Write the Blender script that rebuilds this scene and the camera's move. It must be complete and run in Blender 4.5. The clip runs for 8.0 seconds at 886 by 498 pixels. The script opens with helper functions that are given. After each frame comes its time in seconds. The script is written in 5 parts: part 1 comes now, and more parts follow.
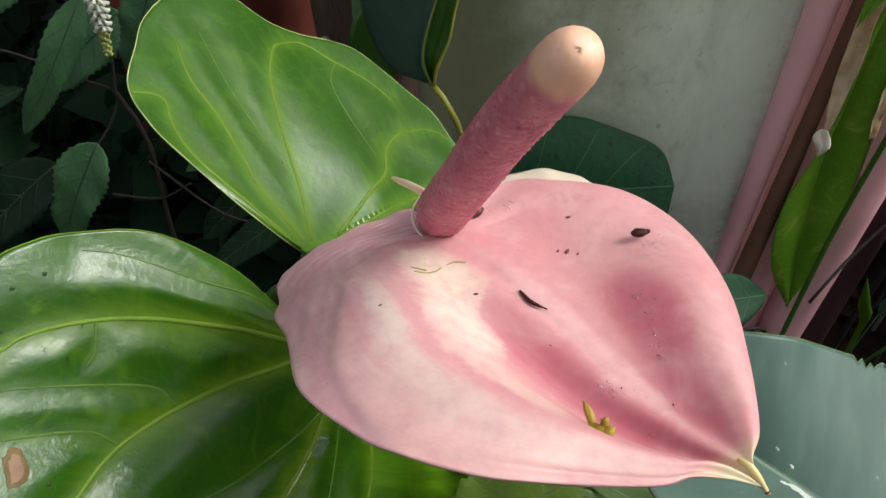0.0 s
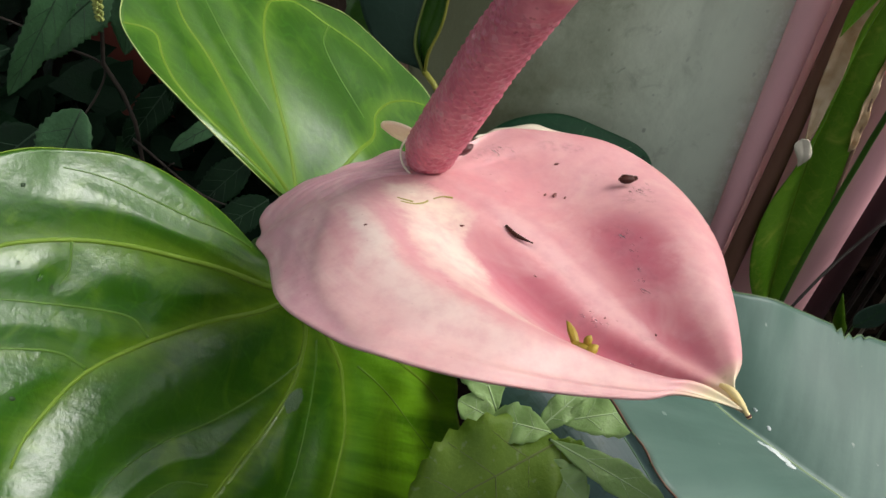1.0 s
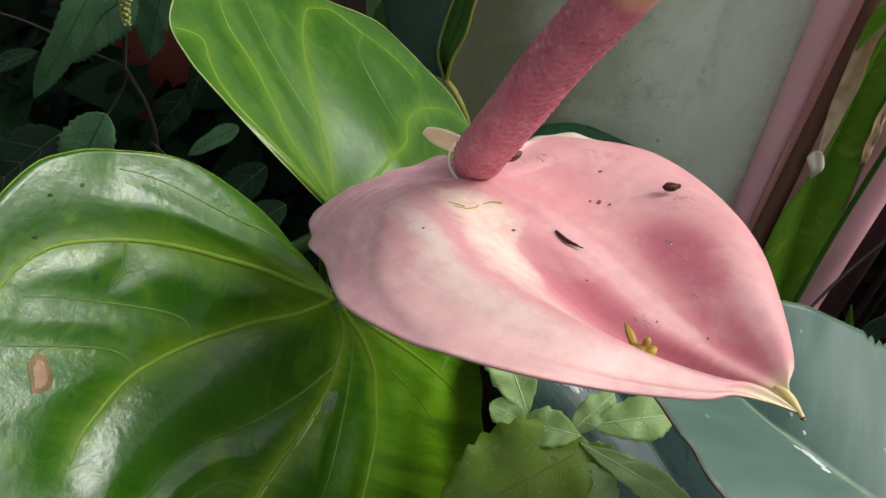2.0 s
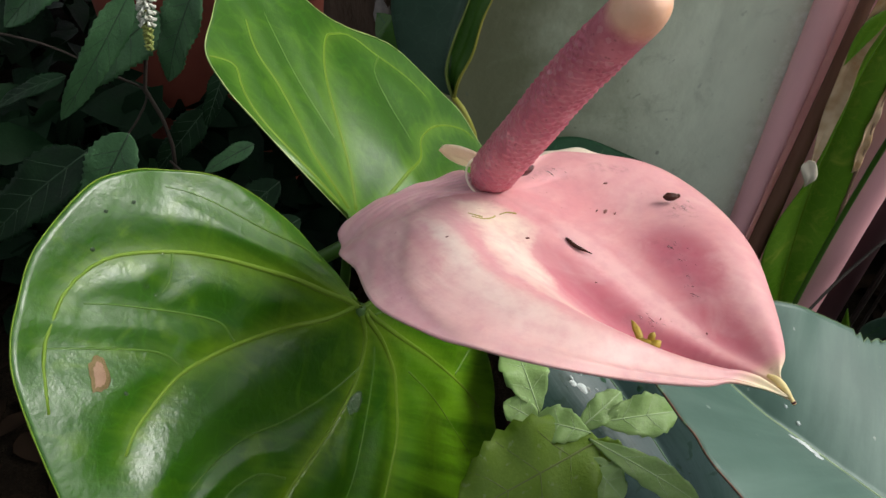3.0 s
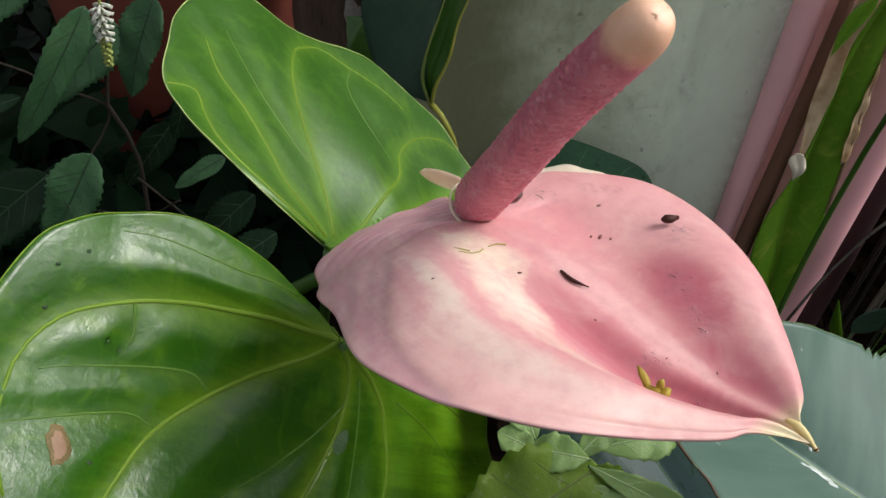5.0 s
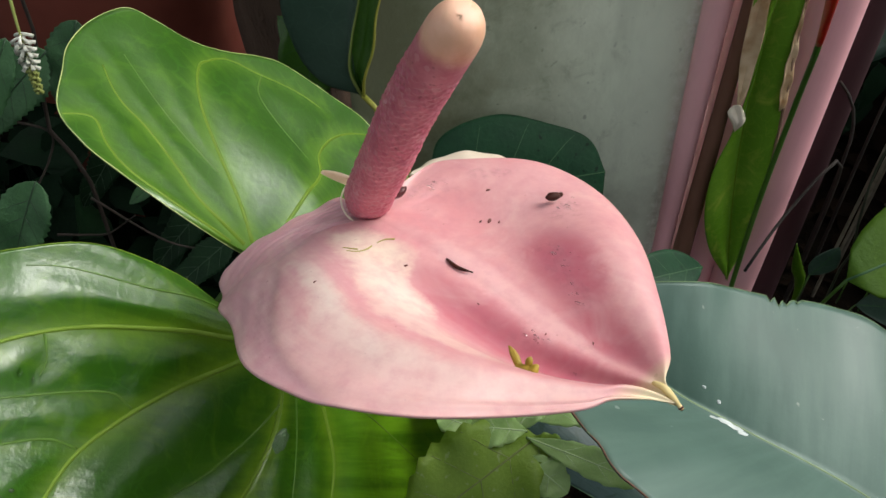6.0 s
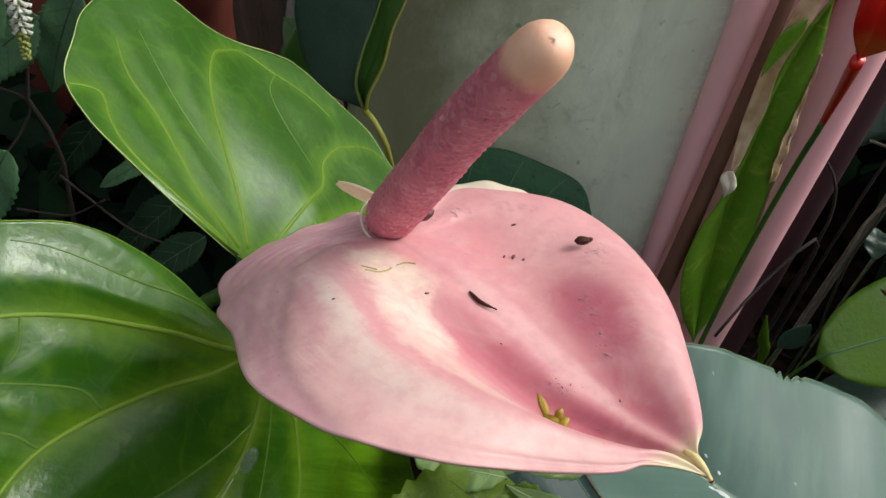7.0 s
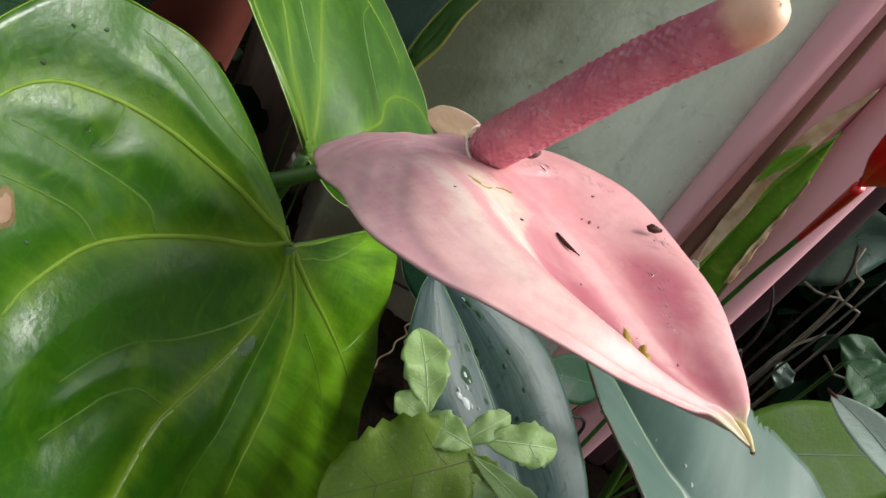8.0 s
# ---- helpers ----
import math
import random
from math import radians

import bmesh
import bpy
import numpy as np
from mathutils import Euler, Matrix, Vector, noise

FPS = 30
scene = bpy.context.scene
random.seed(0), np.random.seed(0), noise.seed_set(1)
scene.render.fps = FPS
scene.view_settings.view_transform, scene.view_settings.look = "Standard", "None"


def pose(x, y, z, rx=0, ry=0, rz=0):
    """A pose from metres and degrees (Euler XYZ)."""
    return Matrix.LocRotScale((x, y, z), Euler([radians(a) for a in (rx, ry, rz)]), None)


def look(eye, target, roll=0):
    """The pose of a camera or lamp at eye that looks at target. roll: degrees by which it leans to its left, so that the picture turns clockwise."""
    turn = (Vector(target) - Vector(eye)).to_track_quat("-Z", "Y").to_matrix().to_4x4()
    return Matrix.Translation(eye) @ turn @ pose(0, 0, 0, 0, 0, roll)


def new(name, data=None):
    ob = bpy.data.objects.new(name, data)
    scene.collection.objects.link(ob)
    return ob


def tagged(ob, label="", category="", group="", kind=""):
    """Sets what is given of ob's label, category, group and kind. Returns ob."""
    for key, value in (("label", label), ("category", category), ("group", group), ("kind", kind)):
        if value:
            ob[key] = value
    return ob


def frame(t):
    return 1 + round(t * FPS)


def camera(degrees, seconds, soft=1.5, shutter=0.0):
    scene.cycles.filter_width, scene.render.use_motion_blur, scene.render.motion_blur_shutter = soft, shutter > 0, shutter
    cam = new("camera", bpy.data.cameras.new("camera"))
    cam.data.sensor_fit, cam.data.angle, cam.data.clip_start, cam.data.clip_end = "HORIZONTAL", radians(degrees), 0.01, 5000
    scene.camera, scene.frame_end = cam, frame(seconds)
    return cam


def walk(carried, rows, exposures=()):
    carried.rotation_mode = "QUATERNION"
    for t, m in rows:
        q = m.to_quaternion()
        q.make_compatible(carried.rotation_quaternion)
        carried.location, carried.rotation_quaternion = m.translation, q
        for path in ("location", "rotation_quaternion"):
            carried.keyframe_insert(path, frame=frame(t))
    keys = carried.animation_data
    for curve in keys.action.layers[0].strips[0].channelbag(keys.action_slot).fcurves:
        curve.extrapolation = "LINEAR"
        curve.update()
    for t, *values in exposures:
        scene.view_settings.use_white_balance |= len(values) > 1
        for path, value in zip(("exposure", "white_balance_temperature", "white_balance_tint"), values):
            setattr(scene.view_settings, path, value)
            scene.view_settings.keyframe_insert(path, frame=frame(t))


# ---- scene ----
cam = camera(60.1, 8.0)
METRES, EYE, TILT, LEAN, TURN = 0.25, 0.55, -45.0, 0.0, 0.0
ROWS = [
    (0.0, 0.0, 0.0, 0.0, 0.0, 0.0, -0.0),
    (0.5, 0.0075, 0.0072, -0.0176, -0.76, 0.23, -0.01),
    (1.0, -0.0048, 0.0081, -0.0982, -1.64, 2.36, -2.78),
    (1.5, -0.0341, 0.0126, -0.109, -2.04, 2.15, -3.14),
    (1.7, -0.0479, 0.0087, -0.1032, -2.19, 2.6, -3.43),
    (2.8, -0.0839, -0.066, -0.1286, -2.25, 3.55, -2.96),
    (3.0, -0.0873, -0.0762, -0.1182, -2.14, 4.0, -2.66),
    (3.5, -0.0679, -0.0505, -0.0971, -1.97, 3.29, -1.35),
    (4.0, -0.0564, -0.0167, -0.1067, -2.18, 2.65, -0.26),
    (4.2, -0.069, 0.0009, -0.1076, -3.19, 2.76, -1.3),
    (5.3, -0.0906, -0.0241, -0.0326, -3.65, 3.23, 1.43),
    (5.5, -0.0007, -0.0227, -0.0149, -3.43, 1.41, 4.81),
    (6.0, 0.0294, -0.0519, -0.0522, -2.94, 1.54, 5.83),
    (6.5, -0.0135, -0.0475, -0.0622, -2.77, 1.68, 4.45),
    (7.0, -0.0444, -0.0006, -0.0452, -7.05, 3.43, -1.38),
    (7.5, -0.1439, 0.0332, -0.1688, -13.83, 7.59, -14.36),
    (8.0, -0.2186, 0.0229, -0.2161, -17.1, 9.14, -18.99),
]
walk(cam, [(t, pose(0, 0, EYE, TILT, LEAN, TURN) @ pose(METRES * x, METRES * y, METRES * z, 90 + pitch, roll, yaw)) for t, x, y, z, yaw, pitch, roll in ROWS],
     exposures=((0.0, 0.47), (7.0, 0.47), (8.0, 0.74)))


# ---- light ----
world = bpy.data.worlds.new("overcast_sky")
scene.world = world
world.use_nodes = True
_nt = world.node_tree
_sky = _nt.nodes.new("ShaderNodeTexSky")
_sky.sky_type, _sky.sun_disc = "NISHITA", False
_sky.sun_elevation, _sky.sun_rotation = radians(44), radians(87)
_sky.air_density, _sky.dust_density, _sky.ozone_density = 1.0, 4.0, 1.0
_bg = _nt.nodes["Background"]
_bg.inputs["Strength"].default_value = 0.15
_hs = _nt.nodes.new("ShaderNodeHueSaturation")
_hs.inputs["Saturation"].default_value = 0.22
_nt.links.new(_sky.outputs[0], _hs.inputs["Color"])
_nt.links.new(_hs.outputs[0], _bg.inputs["Color"])

_sun = bpy.data.lights.new("sun", "SUN")
_sun.energy, _sun.angle, _sun.color = 1.4, radians(24), (1.0, 0.985, 0.94)
sun = new("sun", _sun)
sun.matrix_world = look((1.44, 0.23, 1.74), (0.0, 0.15, 0.35))


# ---- materials ----
def mat(name, rough=0.5, spec=0.5, coat=0.0, coat_rough=0.1, sss=0.0):
    m = bpy.data.materials.new(name)
    m.use_nodes = True
    nt = m.node_tree
    b = nt.nodes["Principled BSDF"]
    b.inputs["Roughness"].default_value = rough
    b.inputs["Specular IOR Level"].default_value = spec
    b.inputs["Coat Weight"].default_value = coat
    b.inputs["Coat Roughness"].default_value = coat_rough
    if sss:
        b.inputs["Subsurface Weight"].default_value = sss
        b.inputs["Subsurface Radius"].default_value = (0.003, 0.0015, 0.001)
        b.inputs["Subsurface Scale"].default_value = 0.6
    return m, nt, b


def node(nt, kind, **inputs):
    n = nt.nodes.new(kind)
    for k, v in inputs.items():
        n.inputs[k.replace("_", " ")].default_value = v
    return n


def noise_tex(nt, scale, detail=4.0, rough=0.55, coord=None, distortion=0.0):
    n = node(nt, "ShaderNodeTexNoise", Scale=scale, Detail=detail, Roughness=rough, Distortion=distortion)
    if coord is None:
        coord = nt.nodes.new("ShaderNodeTexCoord").outputs["Object"]
    nt.links.new(coord, n.inputs["Vector"])
    return n


def ramp(nt, source, stops):
    r = nt.nodes.new("ShaderNodeValToRGB")
    e = r.color_ramp.elements
    while len(e) < len(stops):
        e.new(0.5)
    for k, (p, c) in zip(e, stops):
        k.position, k.color = p, (*c, 1.0) if len(c) == 3 else c
    nt.links.new(source, r.inputs[0])
    return r.outputs[0]


def mix(nt, fac, a, b, kind="MIX"):
    m = nt.nodes.new("ShaderNodeMix")
    m.data_type, m.blend_type = "RGBA", kind
    for value, socket in ((fac, m.inputs[0]), (a, m.inputs[6]), (b, m.inputs[7])):
        if hasattr(value, "links"):
            nt.links.new(value, socket)
        elif isinstance(value, (int, float)):
            socket.default_value = value
        else:
            socket.default_value = (*value, 1.0)
    return m.outputs[2]


def math_node(nt, op, a, b=0.0, clamp=False):
    m = nt.nodes.new("ShaderNodeMath")
    m.operation, m.use_clamp = op, clamp
    for value, socket in ((a, m.inputs[0]), (b, m.inputs[1])):
        if hasattr(value, "links"):
            nt.links.new(value, socket)
        else:
            socket.default_value = value
    return m.outputs[0]


def bump(nt, b, height, strength=0.3, distance=0.001, coat=False):
    n = nt.nodes.new("ShaderNodeBump")
    n.inputs["Strength"].default_value, n.inputs["Distance"].default_value = strength, distance
    nt.links.new(height, n.inputs["Height"])
    nt.links.new(n.outputs[0], b.inputs["Normal"])
    if coat:
        nt.links.new(n.outputs[0], b.inputs["Coat Normal"])
    return n


def see_through(m, nt, b, color, amount):
    """Light that shines through a thin blade."""
    out = nt.nodes["Material Output"]
    tr = nt.nodes.new("ShaderNodeBsdfTranslucent")
    if hasattr(color, "links"):
        nt.links.new(color, tr.inputs["Color"])
    else:
        tr.inputs["Color"].default_value = (*color, 1)
    mx = nt.nodes.new("ShaderNodeMixShader")
    mx.inputs[0].default_value = amount
    nt.links.new(b.outputs[0], mx.inputs[1])
    nt.links.new(tr.outputs[0], mx.inputs[2])
    nt.links.new(mx.outputs[0], out.inputs["Surface"])


def leaf_mat(name, dark, light, rough=0.3, spec=0.5, coat=0.0, scale=28.0, through_amount=0.12, relief=0.35, fleck=None, yellow=None, veined=None, lit_streaks=None, net=0.10):
    m, nt, b = mat(name, rough, spec, coat, 0.24)
    dark, light = tuple(0.95 * c for c in dark), tuple(0.95 * c for c in light)
    big = noise_tex(nt, scale, 3.0)
    small = noise_tex(nt, scale * 14, 5.0, 0.6)
    base = ramp(nt, big.outputs[0], [(0.32, dark), (0.68, light)])
    info = nt.nodes.new("ShaderNodeObjectInfo")
    base = mix(nt, math_node(nt, "MULTIPLY", info.outputs["Random"], 0.35), base, tuple(0.6 * c for c in dark))
    base = mix(nt, math_node(nt, "MULTIPLY", small.outputs[0], 0.35), base, tuple(0.75 * c for c in dark))
    mesh = node(nt, "ShaderNodeTexVoronoi", Scale=scale * 3.6)
    mesh.feature = "DISTANCE_TO_EDGE"
    wander = noise_tex(nt, scale * 3, 2.0, 0.5)
    coord = nt.nodes.new("ShaderNodeTexCoord").outputs["Object"]
    nt.links.new(mix(nt, 0.012, coord, wander.outputs["Color"]), mesh.inputs["Vector"])
    line = ramp(nt, mesh.outputs["Distance"], [(0.0, (net, net, net)), (0.05, (0, 0, 0))])
    base = mix(nt, line, base, tuple(min(0.6, 1.9 * c + 0.01) for c in light))
    if yellow:
        st = noise_tex(nt, scale * 1.6, 4.0, 0.6, None, 1.5)
        base = mix(nt, ramp(nt, st.outputs[0], [(0.54, (0, 0, 0)), (0.7, (0.7, 0.7, 0.7))]), base, yellow)
    if veined:
        at = nt.nodes.new("ShaderNodeAttribute")
        at.attribute_name = "near_vein"
        streaky = nt.nodes.new("ShaderNodeMapping")
        streaky.inputs["Scale"].default_value = (60, 5, 1)
        nt.links.new(nt.nodes.new("ShaderNodeTexCoord").outputs["UV"], streaky.inputs["Vector"])
        st2 = noise_tex(nt, 1.0, 3.0, 0.55, streaky.outputs[0])
        k = math_node(nt, "ADD", at.outputs["Fac"], math_node(nt, "MULTIPLY", math_node(nt, "SUBTRACT", st2.outputs[0], 0.5), 0.6))
        base = mix(nt, ramp(nt, k, [(0.12, (0, 0, 0)), (0.75, (0.85, 0.85, 0.85))]), base, veined)
    if lit_streaks:
        half = nt.nodes.new("ShaderNodeSeparateXYZ")
        nt.links.new(nt.nodes.new("ShaderNodeTexCoord").outputs["UV"], half.inputs[0])
        flow = nt.nodes.new("ShaderNodeMapping")
        flow.inputs["Scale"].default_value = (38, 3, 1)
        nt.links.new(nt.nodes.new("ShaderNodeTexCoord").outputs["UV"], flow.inputs["Vector"])
        fl = noise_tex(nt, 1.0, 4.0, 0.6, flow.outputs[0], 0.3)
        side = ramp(nt, half.outputs[1], [(0.58, (0.04, 0.04, 0.04)), (0.82, (1, 1, 1))])
        base = mix(nt, math_node(nt, "MULTIPLY", side, ramp(nt, fl.outputs[0], [(0.36, (0.25, 0.25, 0.25)), (0.66, (0.95, 0.95, 0.95))])), base, lit_streaks)
    if fleck:
        sp = noise_tex(nt, scale * 6, 2.0, 0.4)
        base = mix(nt, ramp(nt, sp.outputs[0], [(0.66, (0, 0, 0)), (0.72, (1, 1, 1))]), base, fleck)
    nt.links.new(base, b.inputs["Base Color"])
    cell = node(nt, "ShaderNodeTexVoronoi", Scale=scale * 9)
    cell.feature = "SMOOTH_F1"
    nt.links.new(nt.nodes.new("ShaderNodeTexCoord").outputs["Object"], cell.inputs["Vector"])
    crease = noise_tex(nt, scale * 4.5, 3.0, 0.5, None, 0.6)
    h = math_node(nt, "ADD", math_node(nt, "MULTIPLY", cell.outputs["Distance"], 0.5), math_node(nt, "MULTIPLY", small.outputs[0], 1.1))
    h = math_node(nt, "ADD", h, math_node(nt, "MULTIPLY", crease.outputs[0], 1.1))
    bump(nt, b, h, relief, 0.0008, coat=True)
    rr = ramp(nt, big.outputs[0], [(0.3, (rough * 0.8,) * 3), (0.7, (rough * 1.35,) * 3)])
    nt.links.new(rr, b.inputs["Roughness"])
    if through_amount:
        see_through(m, nt, b, base, through_amount)
    return m


def plain_mat(name, a, c, rough=0.6, scale=60.0, relief=0.3, distance=0.001, spec=0.4, stretch=None, coat=0.0):
    m, nt, b = mat(name, rough, spec, coat)
    coord = nt.nodes.new("ShaderNodeTexCoord").outputs["Object"]
    if stretch:
        mp = nt.nodes.new("ShaderNodeMapping")
        mp.inputs["Scale"].default_value = stretch
        nt.links.new(coord, mp.inputs["Vector"])
        coord = mp.outputs[0]
    big = noise_tex(nt, scale, 5.0, 0.6, coord)
    fine = noise_tex(nt, scale * 8, 4.0, 0.6, coord)
    base = ramp(nt, big.outputs[0], [(0.3, a), (0.7, c)])
    base = mix(nt, math_node(nt, "MULTIPLY", fine.outputs[0], 0.4), base, tuple(0.7 * x for x in a))
    nt.links.new(base, b.inputs["Base Color"])
    bump(nt, b, math_node(nt, "ADD", big.outputs[0], math_node(nt, "MULTIPLY", fine.outputs[0], 0.5)), relief, distance)
    return m


GLOSSY = leaf_mat("glossy_green_leaf", (0.027, 0.108, 0.003), (0.045, 0.145, 0.0045), 0.36, 0.3, 1.0, relief=0.14, yellow=(0.066, 0.17, 0.007), veined=(0.105, 0.225, 0.017), net=0.13)
VARIEGATED = leaf_mat("variegated_green_leaf", (0.013, 0.074, 0.001), (0.036, 0.130, 0.002), 0.36, 0.22, 0.8, relief=0.22, yellow=(0.066, 0.15, 0.004), veined=(0.13, 0.23, 0.010), lit_streaks=(0.155, 0.335, 0.011))
HELICONIA_LEAF = leaf_mat("heliconia_leaf", (0.11, 0.28, 0.014), (0.20, 0.40, 0.03), 0.4, 0.4, 0.2, yellow=(0.30, 0.38, 0.05))
def bluish_mat():
    m, nt, b = mat("blue_green_leaf", 0.5, 0.4, 0.06, 0.3)
    coord = nt.nodes.new("ShaderNodeTexCoord")
    big = noise_tex(nt, 22, 4.0, 0.55, coord.outputs["Object"])
    mp = nt.nodes.new("ShaderNodeMapping")
    mp.inputs["Rotation"].default_value = (0, 0, radians(24))
    mp.inputs["Scale"].default_value = (42, 3, 1)
    nt.links.new(coord.outputs["UV"], mp.inputs["Vector"])
    rib = noise_tex(nt, 1.0, 3.0, 0.55, mp.outputs[0])
    fine = noise_tex(nt, 420, 4.0, 0.6, coord.outputs["Object"])
    col = ramp(nt, big.outputs[0], [(0.3, (0.040, 0.088, 0.066)), (0.7, (0.064, 0.124, 0.095))])
    col = mix(nt, ramp(nt, rib.outputs[0], [(0.42, (0, 0, 0)), (0.7, (0.45, 0.45, 0.45))]), col, (0.088, 0.155, 0.122))
    dots = noise_tex(nt, 300, 2.0, 0.4, coord.outputs["Object"])
    col = mix(nt, ramp(nt, dots.outputs[0], [(0.75, (0, 0, 0)), (0.79, (0.6, 0.6, 0.6))]), col, (0.25, 0.30, 0.27))
    nt.links.new(col, b.inputs["Base Color"])
    h = math_node(nt, "ADD", math_node(nt, "MULTIPLY", rib.outputs[0], 0.4), math_node(nt, "ADD", math_node(nt, "MULTIPLY", big.outputs[0], 1.5), math_node(nt, "MULTIPLY", fine.outputs[0], 0.4)))
    bump(nt, b, h, 0.13, 0.0009, coat=True)
    see_through(m, nt, b, col, 0.05)
    return m


BLUISH = bluish_mat()
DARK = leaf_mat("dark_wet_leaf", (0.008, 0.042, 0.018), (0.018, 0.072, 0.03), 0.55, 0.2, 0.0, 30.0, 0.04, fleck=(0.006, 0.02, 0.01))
SHADE = leaf_mat("shaded_hedge_leaf", (0.005, 0.017, 0.007), (0.011, 0.035, 0.013), 0.5, 0.12, 0.0, 40.0, 0.1)
WEED = leaf_mat("pale_weed_leaf", (0.36, 0.58, 0.17), (0.48, 0.68, 0.28), 0.45, 0.5, 0.1, 60.0, 0.35)
LIME = leaf_mat("lime_leaf", (0.045, 0.115, 0.002), (0.075, 0.165, 0.004), 0.55, 0.25, 0.0, 30.0, 0.25)
VEIN = plain_mat("yellow_green_vein", (0.105, 0.19, 0.012), (0.15, 0.24, 0.026), 0.5, 80, 0.2, spec=0.2)
VEIN_OLIVE = plain_mat("olive_vein", (0.14, 0.19, 0.04), (0.2, 0.25, 0.07), 0.5, 80, 0.2)
VEIN_FAINT = plain_mat("faint_vein", (0.05, 0.125, 0.008), (0.08, 0.165, 0.015), 0.45, 80, 0.2)
WEED_VEIN = plain_mat("weed_vein", (0.40, 0.56, 0.26), (0.50, 0.64, 0.34), 0.5, 80, 0.2)
VEIN_PALE = plain_mat("pale_vein", (0.10, 0.17, 0.07), (0.16, 0.24, 0.10), 0.45, 80, 0.2)
VEIN_SHADE = plain_mat("shaded_vein", (0.010, 0.032, 0.012), (0.018, 0.052, 0.019), 0.55, 80, 0.2)
VEIN_DARK = plain_mat("dim_vein", (0.03, 0.09, 0.03), (0.05, 0.13, 0.05), 0.5, 80, 0.2)
MARGIN = plain_mat("pale_leaf_margin", (0.32, 0.42, 0.12), (0.42, 0.48, 0.2), 0.5, 90, 0.2)
GREEN_STEM = plain_mat("green_stem", (0.035, 0.095, 0.012), (0.065, 0.14, 0.02), 0.4, 60, 0.2)
TWIG = plain_mat("brown_twig", (0.018, 0.014, 0.010), (0.042, 0.031, 0.023), 0.8, 90, 0.5)
SOIL = plain_mat("shaded_soil", (0.004, 0.003, 0.002), (0.012, 0.009, 0.006), 0.95, 30, 0.8, 0.01, spec=0.02)
def concrete_mat():
    m, nt, b = mat("damp_concrete", 0.7, 0.4)
    coord = nt.nodes.new("ShaderNodeTexCoord").outputs["Object"]
    sep = nt.nodes.new("ShaderNodeSeparateXYZ")
    nt.links.new(coord, sep.inputs[0])
    cloud = noise_tex(nt, 14, 5.0, 0.6, coord)
    col = ramp(nt, cloud.outputs[0], [(0.3, (0.52, 0.56, 0.48)), (0.55, (0.64, 0.68, 0.58)), (0.75, (0.71, 0.74, 0.65))])
    drip = nt.nodes.new("ShaderNodeMapping")
    drip.inputs["Scale"].default_value = (1.0, 1.0, 0.22)
    nt.links.new(coord, drip.inputs["Vector"])
    run = noise_tex(nt, 34, 4.0, 0.6, drip.outputs[0])
    col = mix(nt, ramp(nt, run.outputs[0], [(0.52, (0, 0, 0)), (0.72, (0.5, 0.5, 0.5))]), col, (0.24, 0.27, 0.21))
    # green algae over the old left part, also deepened for shade; ragged border
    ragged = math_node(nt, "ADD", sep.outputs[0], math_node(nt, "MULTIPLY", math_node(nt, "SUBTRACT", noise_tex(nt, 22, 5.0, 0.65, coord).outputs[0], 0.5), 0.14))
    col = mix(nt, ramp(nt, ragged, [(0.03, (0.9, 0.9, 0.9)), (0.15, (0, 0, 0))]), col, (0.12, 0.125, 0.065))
    grain = noise_tex(nt, 260, 4.0, 0.6, coord)
    pores = noise_tex(nt, 120, 2.0, 0.45, coord)
    col = mix(nt, ramp(nt, pores.outputs[0], [(0.68, (0, 0, 0)), (0.74, (0.7, 0.7, 0.7))]), col, (0.14, 0.16, 0.12))
    # mud splashed over the foot
    mud = math_node(nt, "ADD", sep.outputs[2], math_node(nt, "MULTIPLY", math_node(nt, "SUBTRACT", noise_tex(nt, 30, 5.0, 0.65, coord).outputs[0], 0.5), 0.08))
    col = mix(nt, ramp(nt, mud, [(0.17, (0.85, 0.85, 0.85)), (0.21, (0, 0, 0))]), col, (0.10, 0.075, 0.05))
    blotch = noise_tex(nt, 48, 5.0, 0.7, coord, 0.5)
    col = mix(nt, ramp(nt, blotch.outputs[0], [(0.56, (0, 0, 0)), (0.70, (0.55, 0.55, 0.55))]), col, (0.20, 0.22, 0.15))
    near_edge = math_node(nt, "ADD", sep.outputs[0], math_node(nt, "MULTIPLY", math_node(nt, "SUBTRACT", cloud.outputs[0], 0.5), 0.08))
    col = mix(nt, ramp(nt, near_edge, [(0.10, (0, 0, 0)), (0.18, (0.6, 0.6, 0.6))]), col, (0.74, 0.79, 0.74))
    # limewashed corner, chipped
    lime = math_node(nt, "ADD", sep.outputs[0], math_node(nt, "MULTIPLY", math_node(nt, "SUBTRACT", noise_tex(nt, 140, 5.0, 0.7, coord).outputs[0], 0.5), 0.022))
    col = mix(nt, ramp(nt, lime, [(0.1985, (0, 0, 0)), (0.2005, (0.95, 0.95, 0.95))]), col, (0.88, 0.93, 0.95))
    col = mix(nt, 1.0, col, (0.96, 0.99, 0.87), "MULTIPLY")
    nt.links.new(col, b.inputs["Base Color"])
    bump(nt, b, math_node(nt, "ADD", math_node(nt, "MULTIPLY", cloud.outputs[0], 1.5), math_node(nt, "ADD", grain.outputs[0], pores.outputs[0])), 0.35, 0.0010)
    return m


